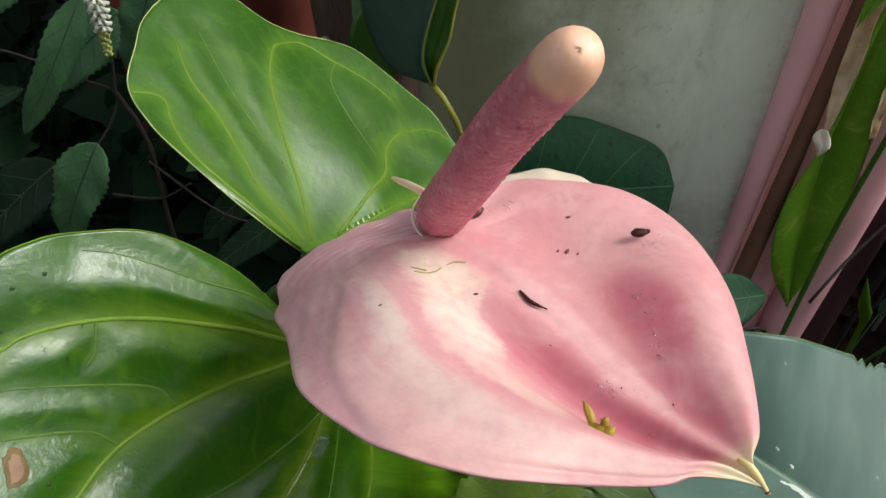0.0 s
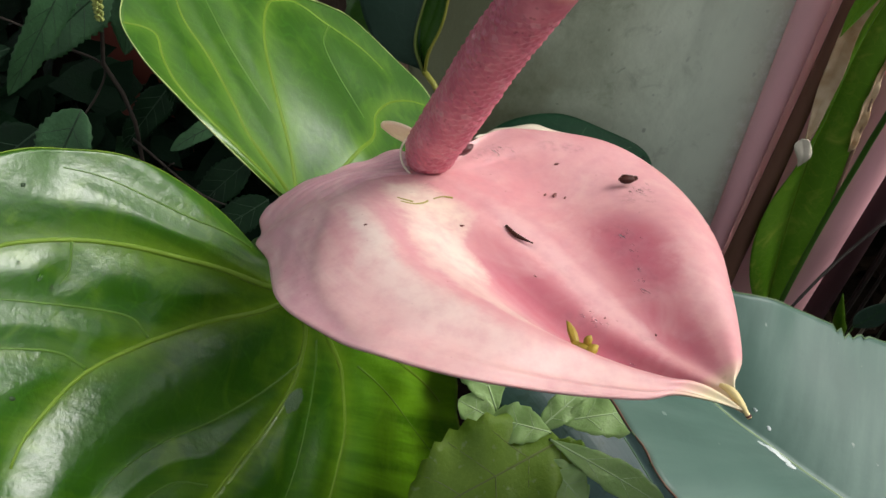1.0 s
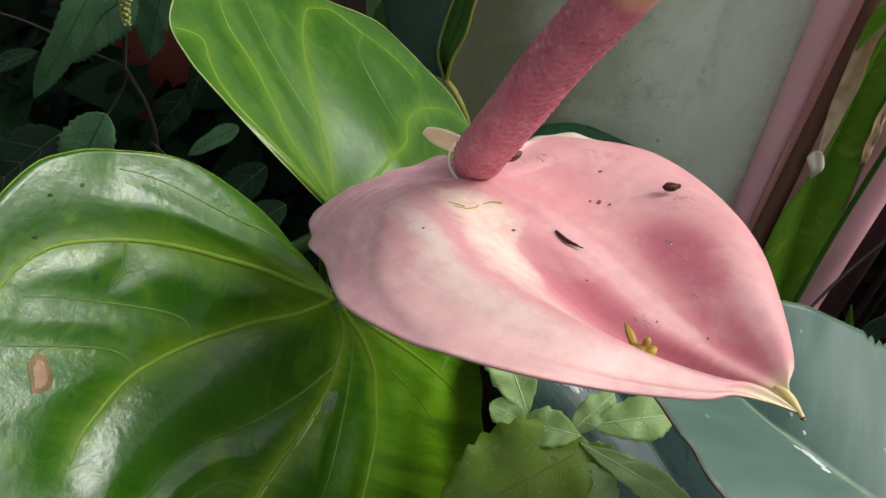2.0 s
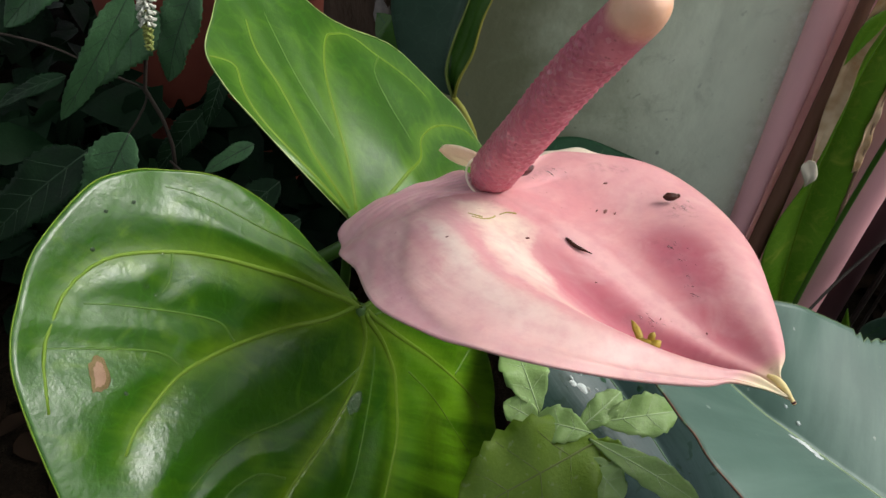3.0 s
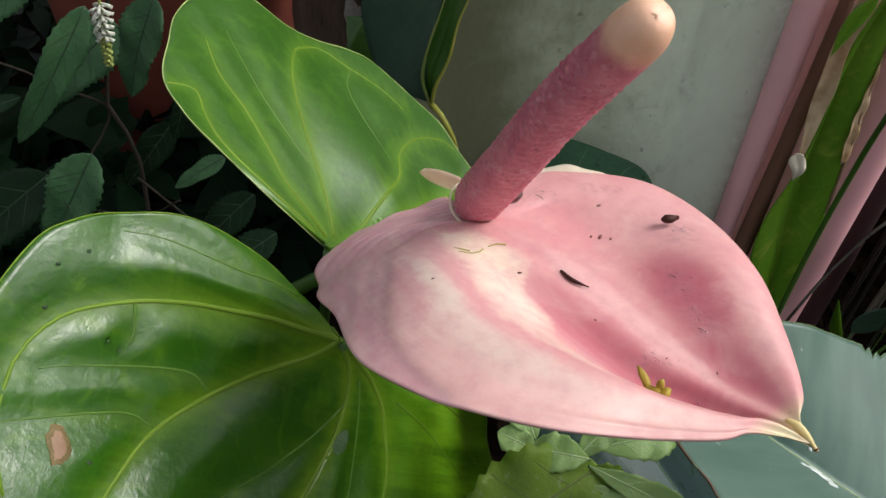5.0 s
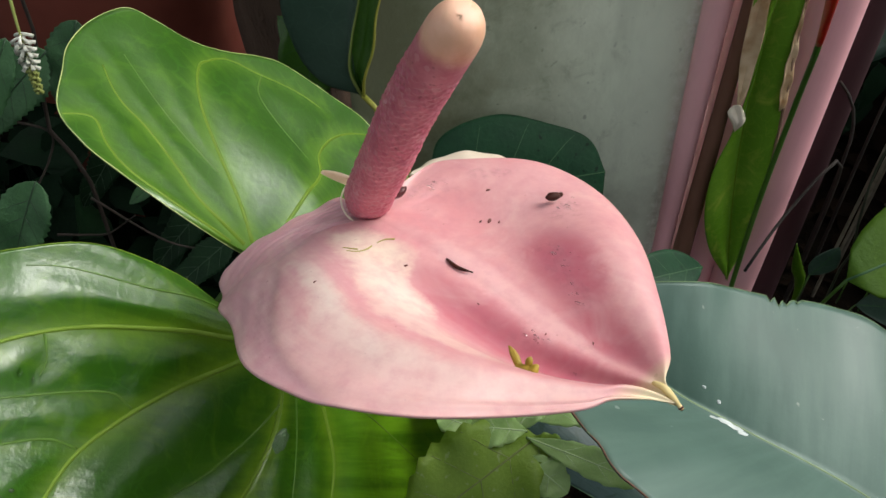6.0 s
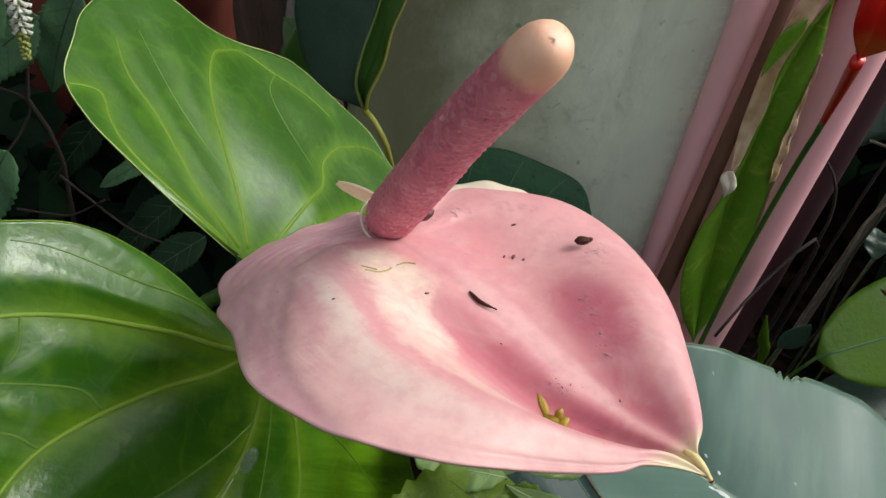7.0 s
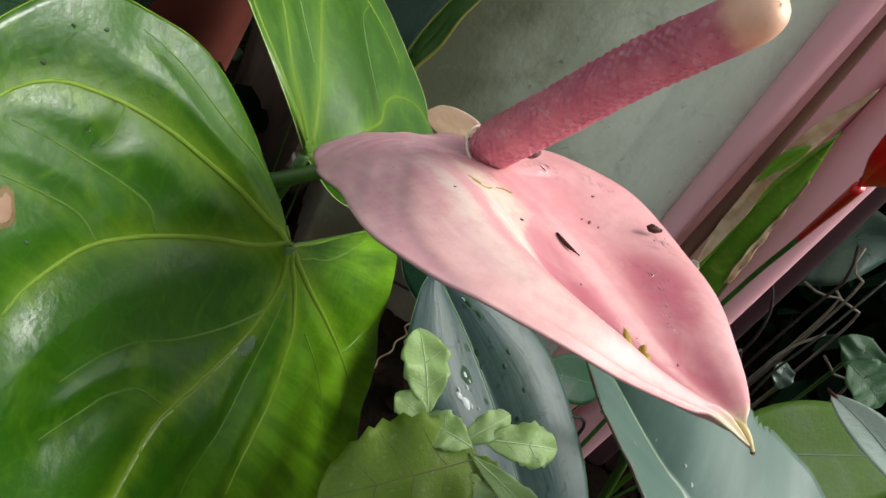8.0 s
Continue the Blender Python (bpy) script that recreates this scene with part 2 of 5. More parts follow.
CONCRETE = concrete_mat()
CLAY = plain_mat("terracotta", (0.15, 0.032, 0.018), (0.22, 0.052, 0.03), 0.85, 20, 0.3, 0.001)
WOOD = plain_mat("rotten_wood", (0.025, 0.016, 0.011), (0.17, 0.11, 0.075), 0.85, 25, 0.9, 0.006, stretch=(1, 1, 0.25))
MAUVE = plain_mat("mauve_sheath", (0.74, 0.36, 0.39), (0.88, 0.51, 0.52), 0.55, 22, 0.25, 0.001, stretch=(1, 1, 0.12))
MAUVE_SHADED = plain_mat("shaded_mauve_sheath", (0.035, 0.014, 0.016), (0.08, 0.035, 0.04), 0.55, 22, 0.25, 0.001, stretch=(1, 1, 0.12))
SCAR = plain_mat("dry_scar", (0.19, 0.11, 0.065), (0.32, 0.21, 0.14), 0.8, 90, 0.5)
DRY = plain_mat("dry_leaf_edge", (0.36, 0.21, 0.09), (0.72, 0.57, 0.38), 0.8, 70, 0.6)
RED = plain_mat("red_bract", (0.5, 0.008, 0.006), (0.65, 0.02, 0.01), 0.3, 40, 0.15, coat=0.3)
ORANGE = plain_mat("orange_bract", (0.75, 0.22, 0.01), (0.85, 0.32, 0.02), 0.35, 40, 0.15, coat=0.2)
def spadix_mat(name, tip):
    m, nt, b = mat(name, 0.5, 0.5, 0.1, 0.2, 0.15)
    coord = nt.nodes.new("ShaderNodeTexCoord").outputs["Object"]
    big = noise_tex(nt, 160, 4.0, 0.6, coord)
    col = ramp(nt, big.outputs[0], [(0.32, (0.40, 0.08, 0.13)), (0.68, (0.56, 0.18, 0.225))])
    pits = node(nt, "ShaderNodeTexVoronoi", Scale=720.0)
    nt.links.new(coord, pits.inputs["Vector"])
    thin = noise_tex(nt, 260, 2.0, 0.5, coord)
    dark = math_node(nt, "MULTIPLY", ramp(nt, pits.outputs["Distance"], [(0.12, (1, 1, 1)), (0.3, (0, 0, 0))]), ramp(nt, thin.outputs[0], [(0.48, (0, 0, 0)), (0.60, (0.55, 0.55, 0.55))]))
    col = mix(nt, dark, col, (0.16, 0.02, 0.035))
    pale = ramp(nt, pits.outputs["Color"], [(0.72, (0, 0, 0)), (0.95, (0.45, 0.45, 0.45))])
    col = mix(nt, pale, col, (0.62, 0.36, 0.36))
    if tip:
        # rose below, cream above, along the finger's own axis
        d = nt.nodes.new("ShaderNodeVectorMath")
        d.operation = "DOT_PRODUCT"
        d.inputs[1].default_value = (0.3, -0.4177, 0.8354)
        nt.links.new(coord, d.inputs[0])
        low = 0.3 * 0.0212 - 0.4177 * 0.1219 + 0.8354 * 0.4718
        at = math_node(nt, "ADD", d.outputs["Value"], math_node(nt, "MULTIPLY", math_node(nt, "SUBTRACT", big.outputs[0], 0.5), 0.004))
        r = nt.nodes.new("ShaderNodeMapRange")
        r.interpolation_type = "SMOOTHSTEP"
        r.inputs["From Min"].default_value, r.inputs["From Max"].default_value = low + 0.0028, low + 0.0085
        nt.links.new(at, r.inputs["Value"])
        cream = ramp(nt, big.outputs[0], [(0.3, (0.70, 0.40, 0.24)), (0.7, (0.78, 0.47, 0.33))])
        col = mix(nt, r.outputs[0], col, cream)
    nt.links.new(col, b.inputs["Base Color"])
    bump(nt, b, math_node(nt, "ADD", big.outputs[0], math_node(nt, "MULTIPLY", pits.outputs["Distance"], 1.2)), 0.5 if not tip else 0.06, 0.0005)
    return m


SPADIX = spadix_mat("rose_spadix", False)
TIP = spadix_mat("cream_tip", True)
CREAM = plain_mat("cream_bract", (0.72, 0.60, 0.46), (0.82, 0.72, 0.58), 0.5, 80, 0.2)


def lobe_mat():
    m, nt, b = mat("thin_cream_lobe", 0.5, 0.4)
    veil = noise_tex(nt, 150, 4.0, 0.6)
    col = ramp(nt, veil.outputs[0], [(0.3, (0.72, 0.56, 0.46)), (0.7, (0.84, 0.72, 0.60))])
    nt.links.new(col, b.inputs["Base Color"])
    see_through(m, nt, b, col, 0.55)
    return m


LOBE = lobe_mat()


def blob(nt, u, v, cu, cv, ru, rv, sharp=0.0):
    """1 inside an oval of the blade's own coordinates, fading to 0 at its rim."""
    a = math_node(nt, "DIVIDE", math_node(nt, "SUBTRACT", u, cu), ru)
    b = math_node(nt, "DIVIDE", math_node(nt, "SUBTRACT", v, cv), rv)
    d = math_node(nt, "ADD", math_node(nt, "MULTIPLY", a, a), math_node(nt, "MULTIPLY", b, b))
    m = nt.nodes.new("ShaderNodeMapRange")
    m.interpolation_type = "SMOOTHSTEP"
    m.inputs["From Min"].default_value, m.inputs["From Max"].default_value = sharp, 1.0
    m.inputs["To Min"].default_value, m.inputs["To Max"].default_value = 1.0, 0.0
    nt.links.new(d, m.inputs["Value"])
    return m.outputs[0]


def spathe_mat():
    m, nt, b = mat("waxy_pink_spathe", 0.5, 0.4, 0.12, 0.2, 0.12)
    coord = nt.nodes.new("ShaderNodeTexCoord")
    wob = noise_tex(nt, 80, 5.0, 0.62, coord.outputs["Object"])
    sep = nt.nodes.new("ShaderNodeSeparateXYZ")
    nt.links.new(coord.outputs["UV"], sep.inputs[0])
    w1 = math_node(nt, "MULTIPLY", math_node(nt, "SUBTRACT", wob.outputs[0], 0.5), 0.17)
    u = math_node(nt, "ADD", sep.outputs[0], w1)
    v = math_node(nt, "ADD", math_node(nt, "SUBTRACT", math_node(nt, "MULTIPLY", sep.outputs[1], 2.0), 1.0), math_node(nt, "MULTIPLY", w1, 0.8))
    col = ramp(nt, wob.outputs[0], [(0.35, (0.66, 0.27, 0.29)), (0.65, (0.72, 0.34, 0.35))])
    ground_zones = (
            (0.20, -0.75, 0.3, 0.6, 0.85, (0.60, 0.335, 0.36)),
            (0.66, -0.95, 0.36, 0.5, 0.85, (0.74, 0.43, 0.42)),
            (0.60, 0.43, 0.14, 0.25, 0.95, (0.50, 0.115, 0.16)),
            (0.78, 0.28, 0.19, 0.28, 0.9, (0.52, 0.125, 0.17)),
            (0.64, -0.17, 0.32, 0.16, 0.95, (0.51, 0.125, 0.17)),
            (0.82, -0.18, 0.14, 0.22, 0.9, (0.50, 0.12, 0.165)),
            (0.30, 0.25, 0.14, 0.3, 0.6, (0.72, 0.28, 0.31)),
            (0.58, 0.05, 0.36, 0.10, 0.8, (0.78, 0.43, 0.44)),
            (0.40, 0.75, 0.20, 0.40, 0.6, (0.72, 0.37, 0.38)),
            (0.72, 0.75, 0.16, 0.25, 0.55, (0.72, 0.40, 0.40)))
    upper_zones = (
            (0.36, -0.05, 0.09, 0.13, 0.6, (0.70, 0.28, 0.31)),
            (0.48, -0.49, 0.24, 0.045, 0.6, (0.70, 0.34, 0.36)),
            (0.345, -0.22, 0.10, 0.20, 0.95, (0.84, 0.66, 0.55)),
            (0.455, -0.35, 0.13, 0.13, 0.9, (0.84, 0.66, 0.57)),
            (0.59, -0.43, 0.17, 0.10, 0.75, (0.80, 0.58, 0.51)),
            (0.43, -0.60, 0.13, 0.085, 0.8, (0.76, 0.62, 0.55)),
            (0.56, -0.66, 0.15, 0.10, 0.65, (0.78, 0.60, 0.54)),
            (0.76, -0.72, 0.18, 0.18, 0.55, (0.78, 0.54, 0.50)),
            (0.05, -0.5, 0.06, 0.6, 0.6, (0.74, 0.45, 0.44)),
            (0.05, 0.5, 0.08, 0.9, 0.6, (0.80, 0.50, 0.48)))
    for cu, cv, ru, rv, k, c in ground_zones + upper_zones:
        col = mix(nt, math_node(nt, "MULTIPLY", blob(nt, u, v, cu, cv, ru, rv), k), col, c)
    # the outer fold is pinker than the cream inside it
    tone = nt.nodes.new("ShaderNodeAttribute")
    tone.attribute_name = "fold_tone"
    col = mix(nt, math_node(nt, "MULTIPLY", tone.outputs["Fac"], 0.75), col, (0.64, 0.335, 0.375))
    # faint streaks that run from the base to the rim
    left = math_node(nt, "MULTIPLY", math_node(nt, "MULTIPLY", v, -2.0, True), ramp(nt, sep.outputs[0], [(0.5, (1, 1, 1)), (0.8, (0.3, 0.3, 0.3))]), True)
    ln = nt.nodes.new("ShaderNodeMapping")
    ln.inputs["Scale"].default_value = (2.6, 24, 1)
    nt.links.new(mix(nt, 0.035, coord.outputs["UV"], wob.outputs["Color"]), ln.inputs["Vector"])
    along = noise_tex(nt, 1.0, 3.0, 0.5, ln.outputs[0])
    col = mix(nt, math_node(nt, "MULTIPLY", left, ramp(nt, along.outputs[0], [(0.44, (0, 0, 0)), (0.70, (0.5, 0.5, 0.5))])), col, (0.78, 0.54, 0.50))
    vein_pale = noise_tex(nt, 34, 3.0, 0.6, coord.outputs["Object"], 2.0)
    col = mix(nt, ramp(nt, vein_pale.outputs[0], [(0.52, (0, 0, 0)), (0.74, (0.3, 0.3, 0.3))]), col, (0.80, 0.52, 0.50))
    mot = noise_tex(nt, 240, 4.0, 0.6, coord.outputs["Object"])
    col = mix(nt, ramp(nt, mot.outputs[0], [(0.42, (0, 0, 0)), (0.75, (0.4, 0.4, 0.4))]), col, (0.56, 0.22, 0.26))
    # bruises
    spots = noise_tex(nt, 330, 2.0, 0.5, coord.outputs["Object"])
    col = mix(nt, ramp(nt, spots.outputs[0], [(0.74, (0, 0, 0)), (0.78, (0.5, 0.5, 0.5))]), col, (0.30, 0.09, 0.09))
    # yellowish tail
    tail = nt.nodes.new("ShaderNodeMapRange")
    tail.inputs["From Min"].default_value, tail.inputs["From Max"].default_value = 0.905, 0.955
    nt.links.new(sep.outputs[0], tail.inputs["Value"])
    col = mix(nt, tail.outputs[0], col, (0.76, 0.60, 0.40))
    col = mix(nt, 1.0, col, (0.91, 0.97, 0.935), "MULTIPLY")
    nt.links.new(col, b.inputs["Base Color"])
    h = math_node(nt, "ADD", math_node(nt, "MULTIPLY", math_node(nt, "MULTIPLY", along.outputs[0], left), 0.6), math_node(nt, "MULTIPLY", mot.outputs[0], 0.35))
    bump(nt, b, h, 0.45, 0.0006)
    # crinkled films of water in the hollows
    film = None
    for cu, cv, ru, rv in ((0.57, 0.43, 0.06, 0.07), (0.64, 0.36, 0.05, 0.06), (0.47, 0.68, 0.035, 0.12), (0.69, 0.30, 0.025, 0.10), (0.69, -0.08, 0.06, 0.09), (0.19, 0.52, 0.08, 0.2), (0.27, 0.75, 0.04, 0.1), (0.30, -0.10, 0.03, 0.05), (0.80, 0.05, 0.03, 0.1)):
        one = blob(nt, u, v, cu, cv, ru, rv, 0.3)
        film = one if film is None else math_node(nt, "MAXIMUM", film, one)
    wet = noise_tex(nt, 520, 3.0, 0.55, coord.outputs["Object"])
    film = math_node(nt, "MULTIPLY", film, ramp(nt, wet.outputs[0], [(0.44, (0, 0, 0)), (0.56, (1, 1, 1))]))
    nt.links.new(math_node(nt, "ADD", math_node(nt, "MULTIPLY", film, 0.95), 0.05), b.inputs["Coat Weight"])
    nt.links.new(ramp(nt, film, [(0.0, (0.25, 0.25, 0.25)), (1.0, (0.06, 0.06, 0.06))]), b.inputs["Coat Roughness"])
    cr = nt.nodes.new("ShaderNodeBump")
    cr.inputs["Strength"].default_value, cr.inputs["Distance"].default_value = 1.0, 0.0011
    nt.links.new(wet.outputs[0], cr.inputs["Height"])
    b.inputs["Coat IOR"].default_value = 1.65
    nt.links.new(cr.outputs[0], b.inputs["Coat Normal"])
    see_through(m, nt, b, col, 0.10)
    return m


PINK = spathe_mat()
SPECK = plain_mat("red_brown_speck", (0.11, 0.03, 0.025), (0.2, 0.06, 0.05), 0.5, 200, 0.3)
BROWN = plain_mat("dark_husk", (0.020, 0.005, 0.003), (0.065, 0.016, 0.008), 0.45, 200, 0.4, spec=0.2)
MUSTARD = plain_mat("mustard_petal", (0.25, 0.16, 0.01), (0.42, 0.3, 0.03), 0.5, 200, 0.3)
FLOWER = plain_mat("white_floret", (0.6, 0.62, 0.5), (0.8, 0.8, 0.72), 0.6, 200, 0.2)
FLORET_GREEN = plain_mat("green_floret", (0.3, 0.36, 0.08), (0.42, 0.46, 0.14), 0.6, 200, 0.2)

PALE = leaf_mat("pale_leaf", (0.34, 0.45, 0.37), (0.46, 0.57, 0.49), 0.4, 0.5, 0.2, 30.0, 0.05)
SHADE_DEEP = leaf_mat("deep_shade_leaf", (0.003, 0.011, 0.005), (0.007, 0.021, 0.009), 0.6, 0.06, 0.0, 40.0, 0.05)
BLUISH_DARK = leaf_mat("grey_blue_leaf", (0.032, 0.070, 0.046), (0.055, 0.105, 0.072), 0.4, 0.5, 0.1, 30.0, 0.04)
DARK_GREEN = leaf_mat("shaded_green_leaf", (0.03, 0.10, 0.008), (0.055, 0.15, 0.014), 0.4, 0.5, 0.1, 40.0, 0.08)


def wet_mat():
    m, nt, b = mat("wet_blue_green_leaf", 0.5, 0.3, 0.08, 0.25)
    coord = nt.nodes.new("ShaderNodeTexCoord")
    big = noise_tex(nt, 30, 4.0, 0.6, coord.outputs["Object"])
    mp = nt.nodes.new("ShaderNodeMapping")
    mp.inputs["Scale"].default_value = (2.2, 8, 1)
    nt.links.new(mix(nt, 0.05, coord.outputs["UV"], big.outputs["Color"]), mp.inputs["Vector"])
    rib = noise_tex(nt, 1.0, 4.0, 0.6, mp.outputs[0])
    col = ramp(nt, big.outputs[0], [(0.34, (0.012, 0.042, 0.028)), (0.62, (0.030, 0.060, 0.056))])
    col = mix(nt, ramp(nt, rib.outputs[0], [(0.42, (0, 0, 0)), (0.7, (0.30, 0.30, 0.30))]), col, (0.045, 0.080, 0.076))
    sp = noise_tex(nt, 150, 2.0, 0.5, coord.outputs["Object"], 0.6)
    col = mix(nt, ramp(nt, sp.outputs[0], [(0.60, (0, 0, 0)), (0.65, (0.85, 0.85, 0.85))]), col, (0.010, 0.036, 0.022))
    nt.links.new(col, b.inputs["Base Color"])
    bump(nt, b, math_node(nt, "ADD", math_node(nt, "MULTIPLY", rib.outputs[0], 0.9), math_node(nt, "MULTIPLY", big.outputs[0], 1.2)), 0.5, 0.0012, coat=True)
    return m


WET_LEAF = wet_mat()
SHADE_LIT = leaf_mat("lit_toothed_leaf", (0.030, 0.095, 0.034), (0.056, 0.150, 0.054), 0.5, 0.4, 0.0, 50.0, 0.1, 0.5)
WEED_OLIVE = leaf_mat("olive_weed_leaf", (0.18, 0.32, 0.02), (0.25, 0.40, 0.05), 0.45, 0.4, 0.0, 60.0, 0.3, 0.35, (0.24, 0.34, 0.10))
YELLOW_STEM = plain_mat("yellow_stalk", (0.22, 0.24, 0.03), (0.36, 0.34, 0.06), 0.5, 60, 0.2)
BROWN_DRY_SHADE = plain_mat("brown_dry_shade", (0.12, 0.05, 0.032), (0.22, 0.11, 0.07), 0.8, 40, 0.5, stretch=(1, 1, 0.15))
PAPER = plain_mat("papery_curl", (0.68, 0.60, 0.46), (0.82, 0.76, 0.62), 0.8, 90, 0.4)
STALK_DRY = plain_mat("pale_dry_stalk", (0.10, 0.085, 0.06), (0.20, 0.17, 0.13), 0.8, 120, 0.4)
LITTER = plain_mat("shaded_litter", (0.005, 0.003, 0.002), (0.016, 0.010, 0.006), 0.9, 25, 0.4, spec=0.03)
LICHEN = plain_mat("grey_lichen", (0.2, 0.18, 0.17), (0.36, 0.32, 0.3), 0.9, 90, 0.5)
TWIG_PALE = plain_mat("grey_twig", (0.012, 0.010, 0.008), (0.028, 0.022, 0.017), 0.85, 120, 0.5)
VINE = plain_mat("grey_green_vine", (0.015, 0.022, 0.011), (0.03, 0.04, 0.02), 0.6, 90, 0.3)
TAIL = plain_mat("yellow_tail", (0.58, 0.46, 0.16), (0.74, 0.6, 0.32), 0.5, 140, 0.2)
TEAR = plain_mat("healed_tear", (0.32, 0.27, 0.05), (0.45, 0.4, 0.12), 0.6, 200, 0.3)
SCAR_RIM = plain_mat("scar_edge", (0.10, 0.07, 0.02), (0.18, 0.13, 0.05), 0.7, 200, 0.4)
SPECK_DARK = plain_mat("dark_leaf_mark", (0.01, 0.03, 0.008), (0.03, 0.06, 0.015), 0.5, 200, 0.3)
BLISTER = plain_mat("grey_blister", (0.04, 0.10, 0.03), (0.10, 0.15, 0.08), 0.22, 150, 0.5)
SCRAPE = plain_mat("white_crust", (0.4, 0.46, 0.44), (0.66, 0.7, 0.68), 0.7, 200, 0.5)
BROWN_RED = plain_mat("dark_red_husk", (0.05, 0.008, 0.008), (0.10, 0.02, 0.02), 0.4, 200, 0.4)


def water_mat():
    m, nt, b = mat("water", 0.02, 0.5)
    b.inputs["Transmission Weight"].default_value = 1.0
    b.inputs["IOR"].default_value = 1.25
    b.inputs["Base Color"].default_value = (1, 1, 1, 1)
    return m


WATER = water_mat()


# ---- building ----
def thing(name, base, label, category, group=""):
    e = new(name)
    e.empty_display_size = 0.01
    e.matrix_basis = Matrix.Translation(base)
    return tagged(e, label, category, group)


def part(name, bm, material, parent=None, label="", smooth=True):
    me = bpy.data.meshes.new(name)
    for f in bm.faces:
        f.smooth = smooth
    bm.to_mesh(me)
    bm.free()
    me.materials.append(material)
    ob = new(name, me)
    if parent is not None:
        ob.parent = parent
        root = parent
        shift = Matrix.Identity(4)
        while root is not None:
            if root.type == "EMPTY":
                shift = root.matrix_basis.inverted()
            root = root.parent
        if parent.type == "EMPTY":
            ob.matrix_parent_inverse = shift
    if label:
        tagged(ob, label)
    return ob


def solid(ob, thickness):
    md = ob.modifiers.new("thickness", "SOLIDIFY")
    md.thickness, md.offset = thickness, -1.0
    return ob


def tube(points, radii, sides=8, bm=None, caps=True):
    """A round stalk through the points, with a radius at each end or at every point."""
    bm = bm or bmesh.new()
    pts = [Vector(p) for p in points]
    n = len(pts)
    if len(radii) == 2 and n != 2:
        radii = [radii[0] + (radii[1] - radii[0]) * i / (n - 1) for i in range(n)]
    side = None
    rings = []
    for i, p in enumerate(pts):
        d = (pts[min(i + 1, n - 1)] - pts[max(i - 1, 0)]).normalized()
        if side is None:
            side = d.orthogonal().normalized()
        side = (side - d * side.dot(d)).normalized()
        up = d.cross(side)
        rings.append([bm.verts.new(p + radii[i] * (math.cos(a) * side + math.sin(a) * up)) for a in (2 * math.pi * k / sides for k in range(sides))])
    for a, b in zip(rings, rings[1:]):
        for k in range(sides):
            bm.faces.new((a[k], a[(k + 1) % sides], b[(k + 1) % sides], b[k]))
    if caps:
        bm.faces.new(rings[0][::-1])
        bm.faces.new(rings[-1])
    return bm


# -- surfaces
class Curve:
    """A smooth line through a few points, read by its length from 0 to 1."""

    def __init__(self, pts):
        p = np.array(pts, float)
        p = np.vstack([2 * p[0] - p[1], p, 2 * p[-1] - p[-2]])
        out = []
        for i in range(1, len(p) - 2):
            for t in np.linspace(0, 1, 24, endpoint=False):
                a, b, c, d = p[i - 1], p[i], p[i + 1], p[i + 2]
                out.append(0.5 * (2 * b + (c - a) * t + (2 * a - 5 * b + 4 * c - d) * t * t + (3 * b - a - 3 * c + d) * t ** 3))
        out.append(p[-2])
        self.p = np.array(out)
        s = np.concatenate([[0], np.cumsum(np.linalg.norm(np.diff(self.p, axis=0), axis=1))])
        self.s = s / s[-1]

    def __call__(self, u):
        return np.array([np.interp(u, self.s, self.p[:, k]) for k in range(3)])


class Blade:
    """A leaf: two halves, each spanned from the midrib (v = 0) to a rim (v = 1); lobes fan out behind the base."""

    def __init__(self, mid, left, right, normal, fan=(0.0, 0.0), relief=None):
        self.mid, self.rims = Curve(mid), (Curve(left), Curve(right))
        n = np.array(normal, float)
        self.n, self.fan, self.relief = n / np.linalg.norm(n), fan, relief
        self.grooves, self.bites, self.soft, self.zone = None, (), 0.0, None

    def at(self, side, u, v):
        f = self.fan[side]
        m = self.mid(0.0 if u <= f else ((u - f) / (1 - f)) ** 0.9)
        r = self.rims[side](u)
        for su, where, width, deep in self.bites:
            if su == side:
                v = v * (1 - deep * bell(u, where, width))
        p = m + (r - m) * v
        if self.soft:
            p = p - self.n * (np.dot(r - m, self.n) * v * math.exp(-v / self.soft))
        if self.relief:
            p = p + self.n * self.relief(side, u, v)
        if self.grooves is not None:
            d = np.min(np.sum((self.grooves - p) ** 2, axis=1)) ** 0.5
            near = min(1.0, np.linalg.norm(p - self.grooves[0]) / 0.05)
            p = p + self.n * self.depth * near * (0.4 - math.exp(-(d / 0.008) ** 2))
        return p

    def quilt(self, veins, depth):
        """Sinks the veins and lets the blade swell between them."""
        pts = [self.at(0, 0.02 + 0.96 * i / 80, 0) for i in range(81)]
        weight = [1.0] * 81
        for spots in veins:
            c = Curve([(a, b, 0.0) for a, b in spots])
            for i in range(41):
                a, b, _ = c(i / 40)
                pts.append(self.at(0 if b <= 0 else 1, min(max(a, 0), 1), min(abs(b), 1)))
                weight.append((1.0 if len(spots) > 4 else 0.35) * (1 - 0.5 * i / 40))
        self.grooves, self.depth = np.array(pts), depth
        self.weight = np.array(weight)
        return self


def bell(x, c, w):
    return math.exp(-((x - c) / w) ** 2)


# where the outer fold of the left lobe begins: along the blade, and from the midrib outwards
CREASE = ((0.12, 0.17, 0.205, 0.264, 0.30, 0.40, 0.51, 0.60, 0.66), (0.02, 0.10, 0.233, 0.459, 0.638, 0.80, 0.895, 0.966, 1.03))


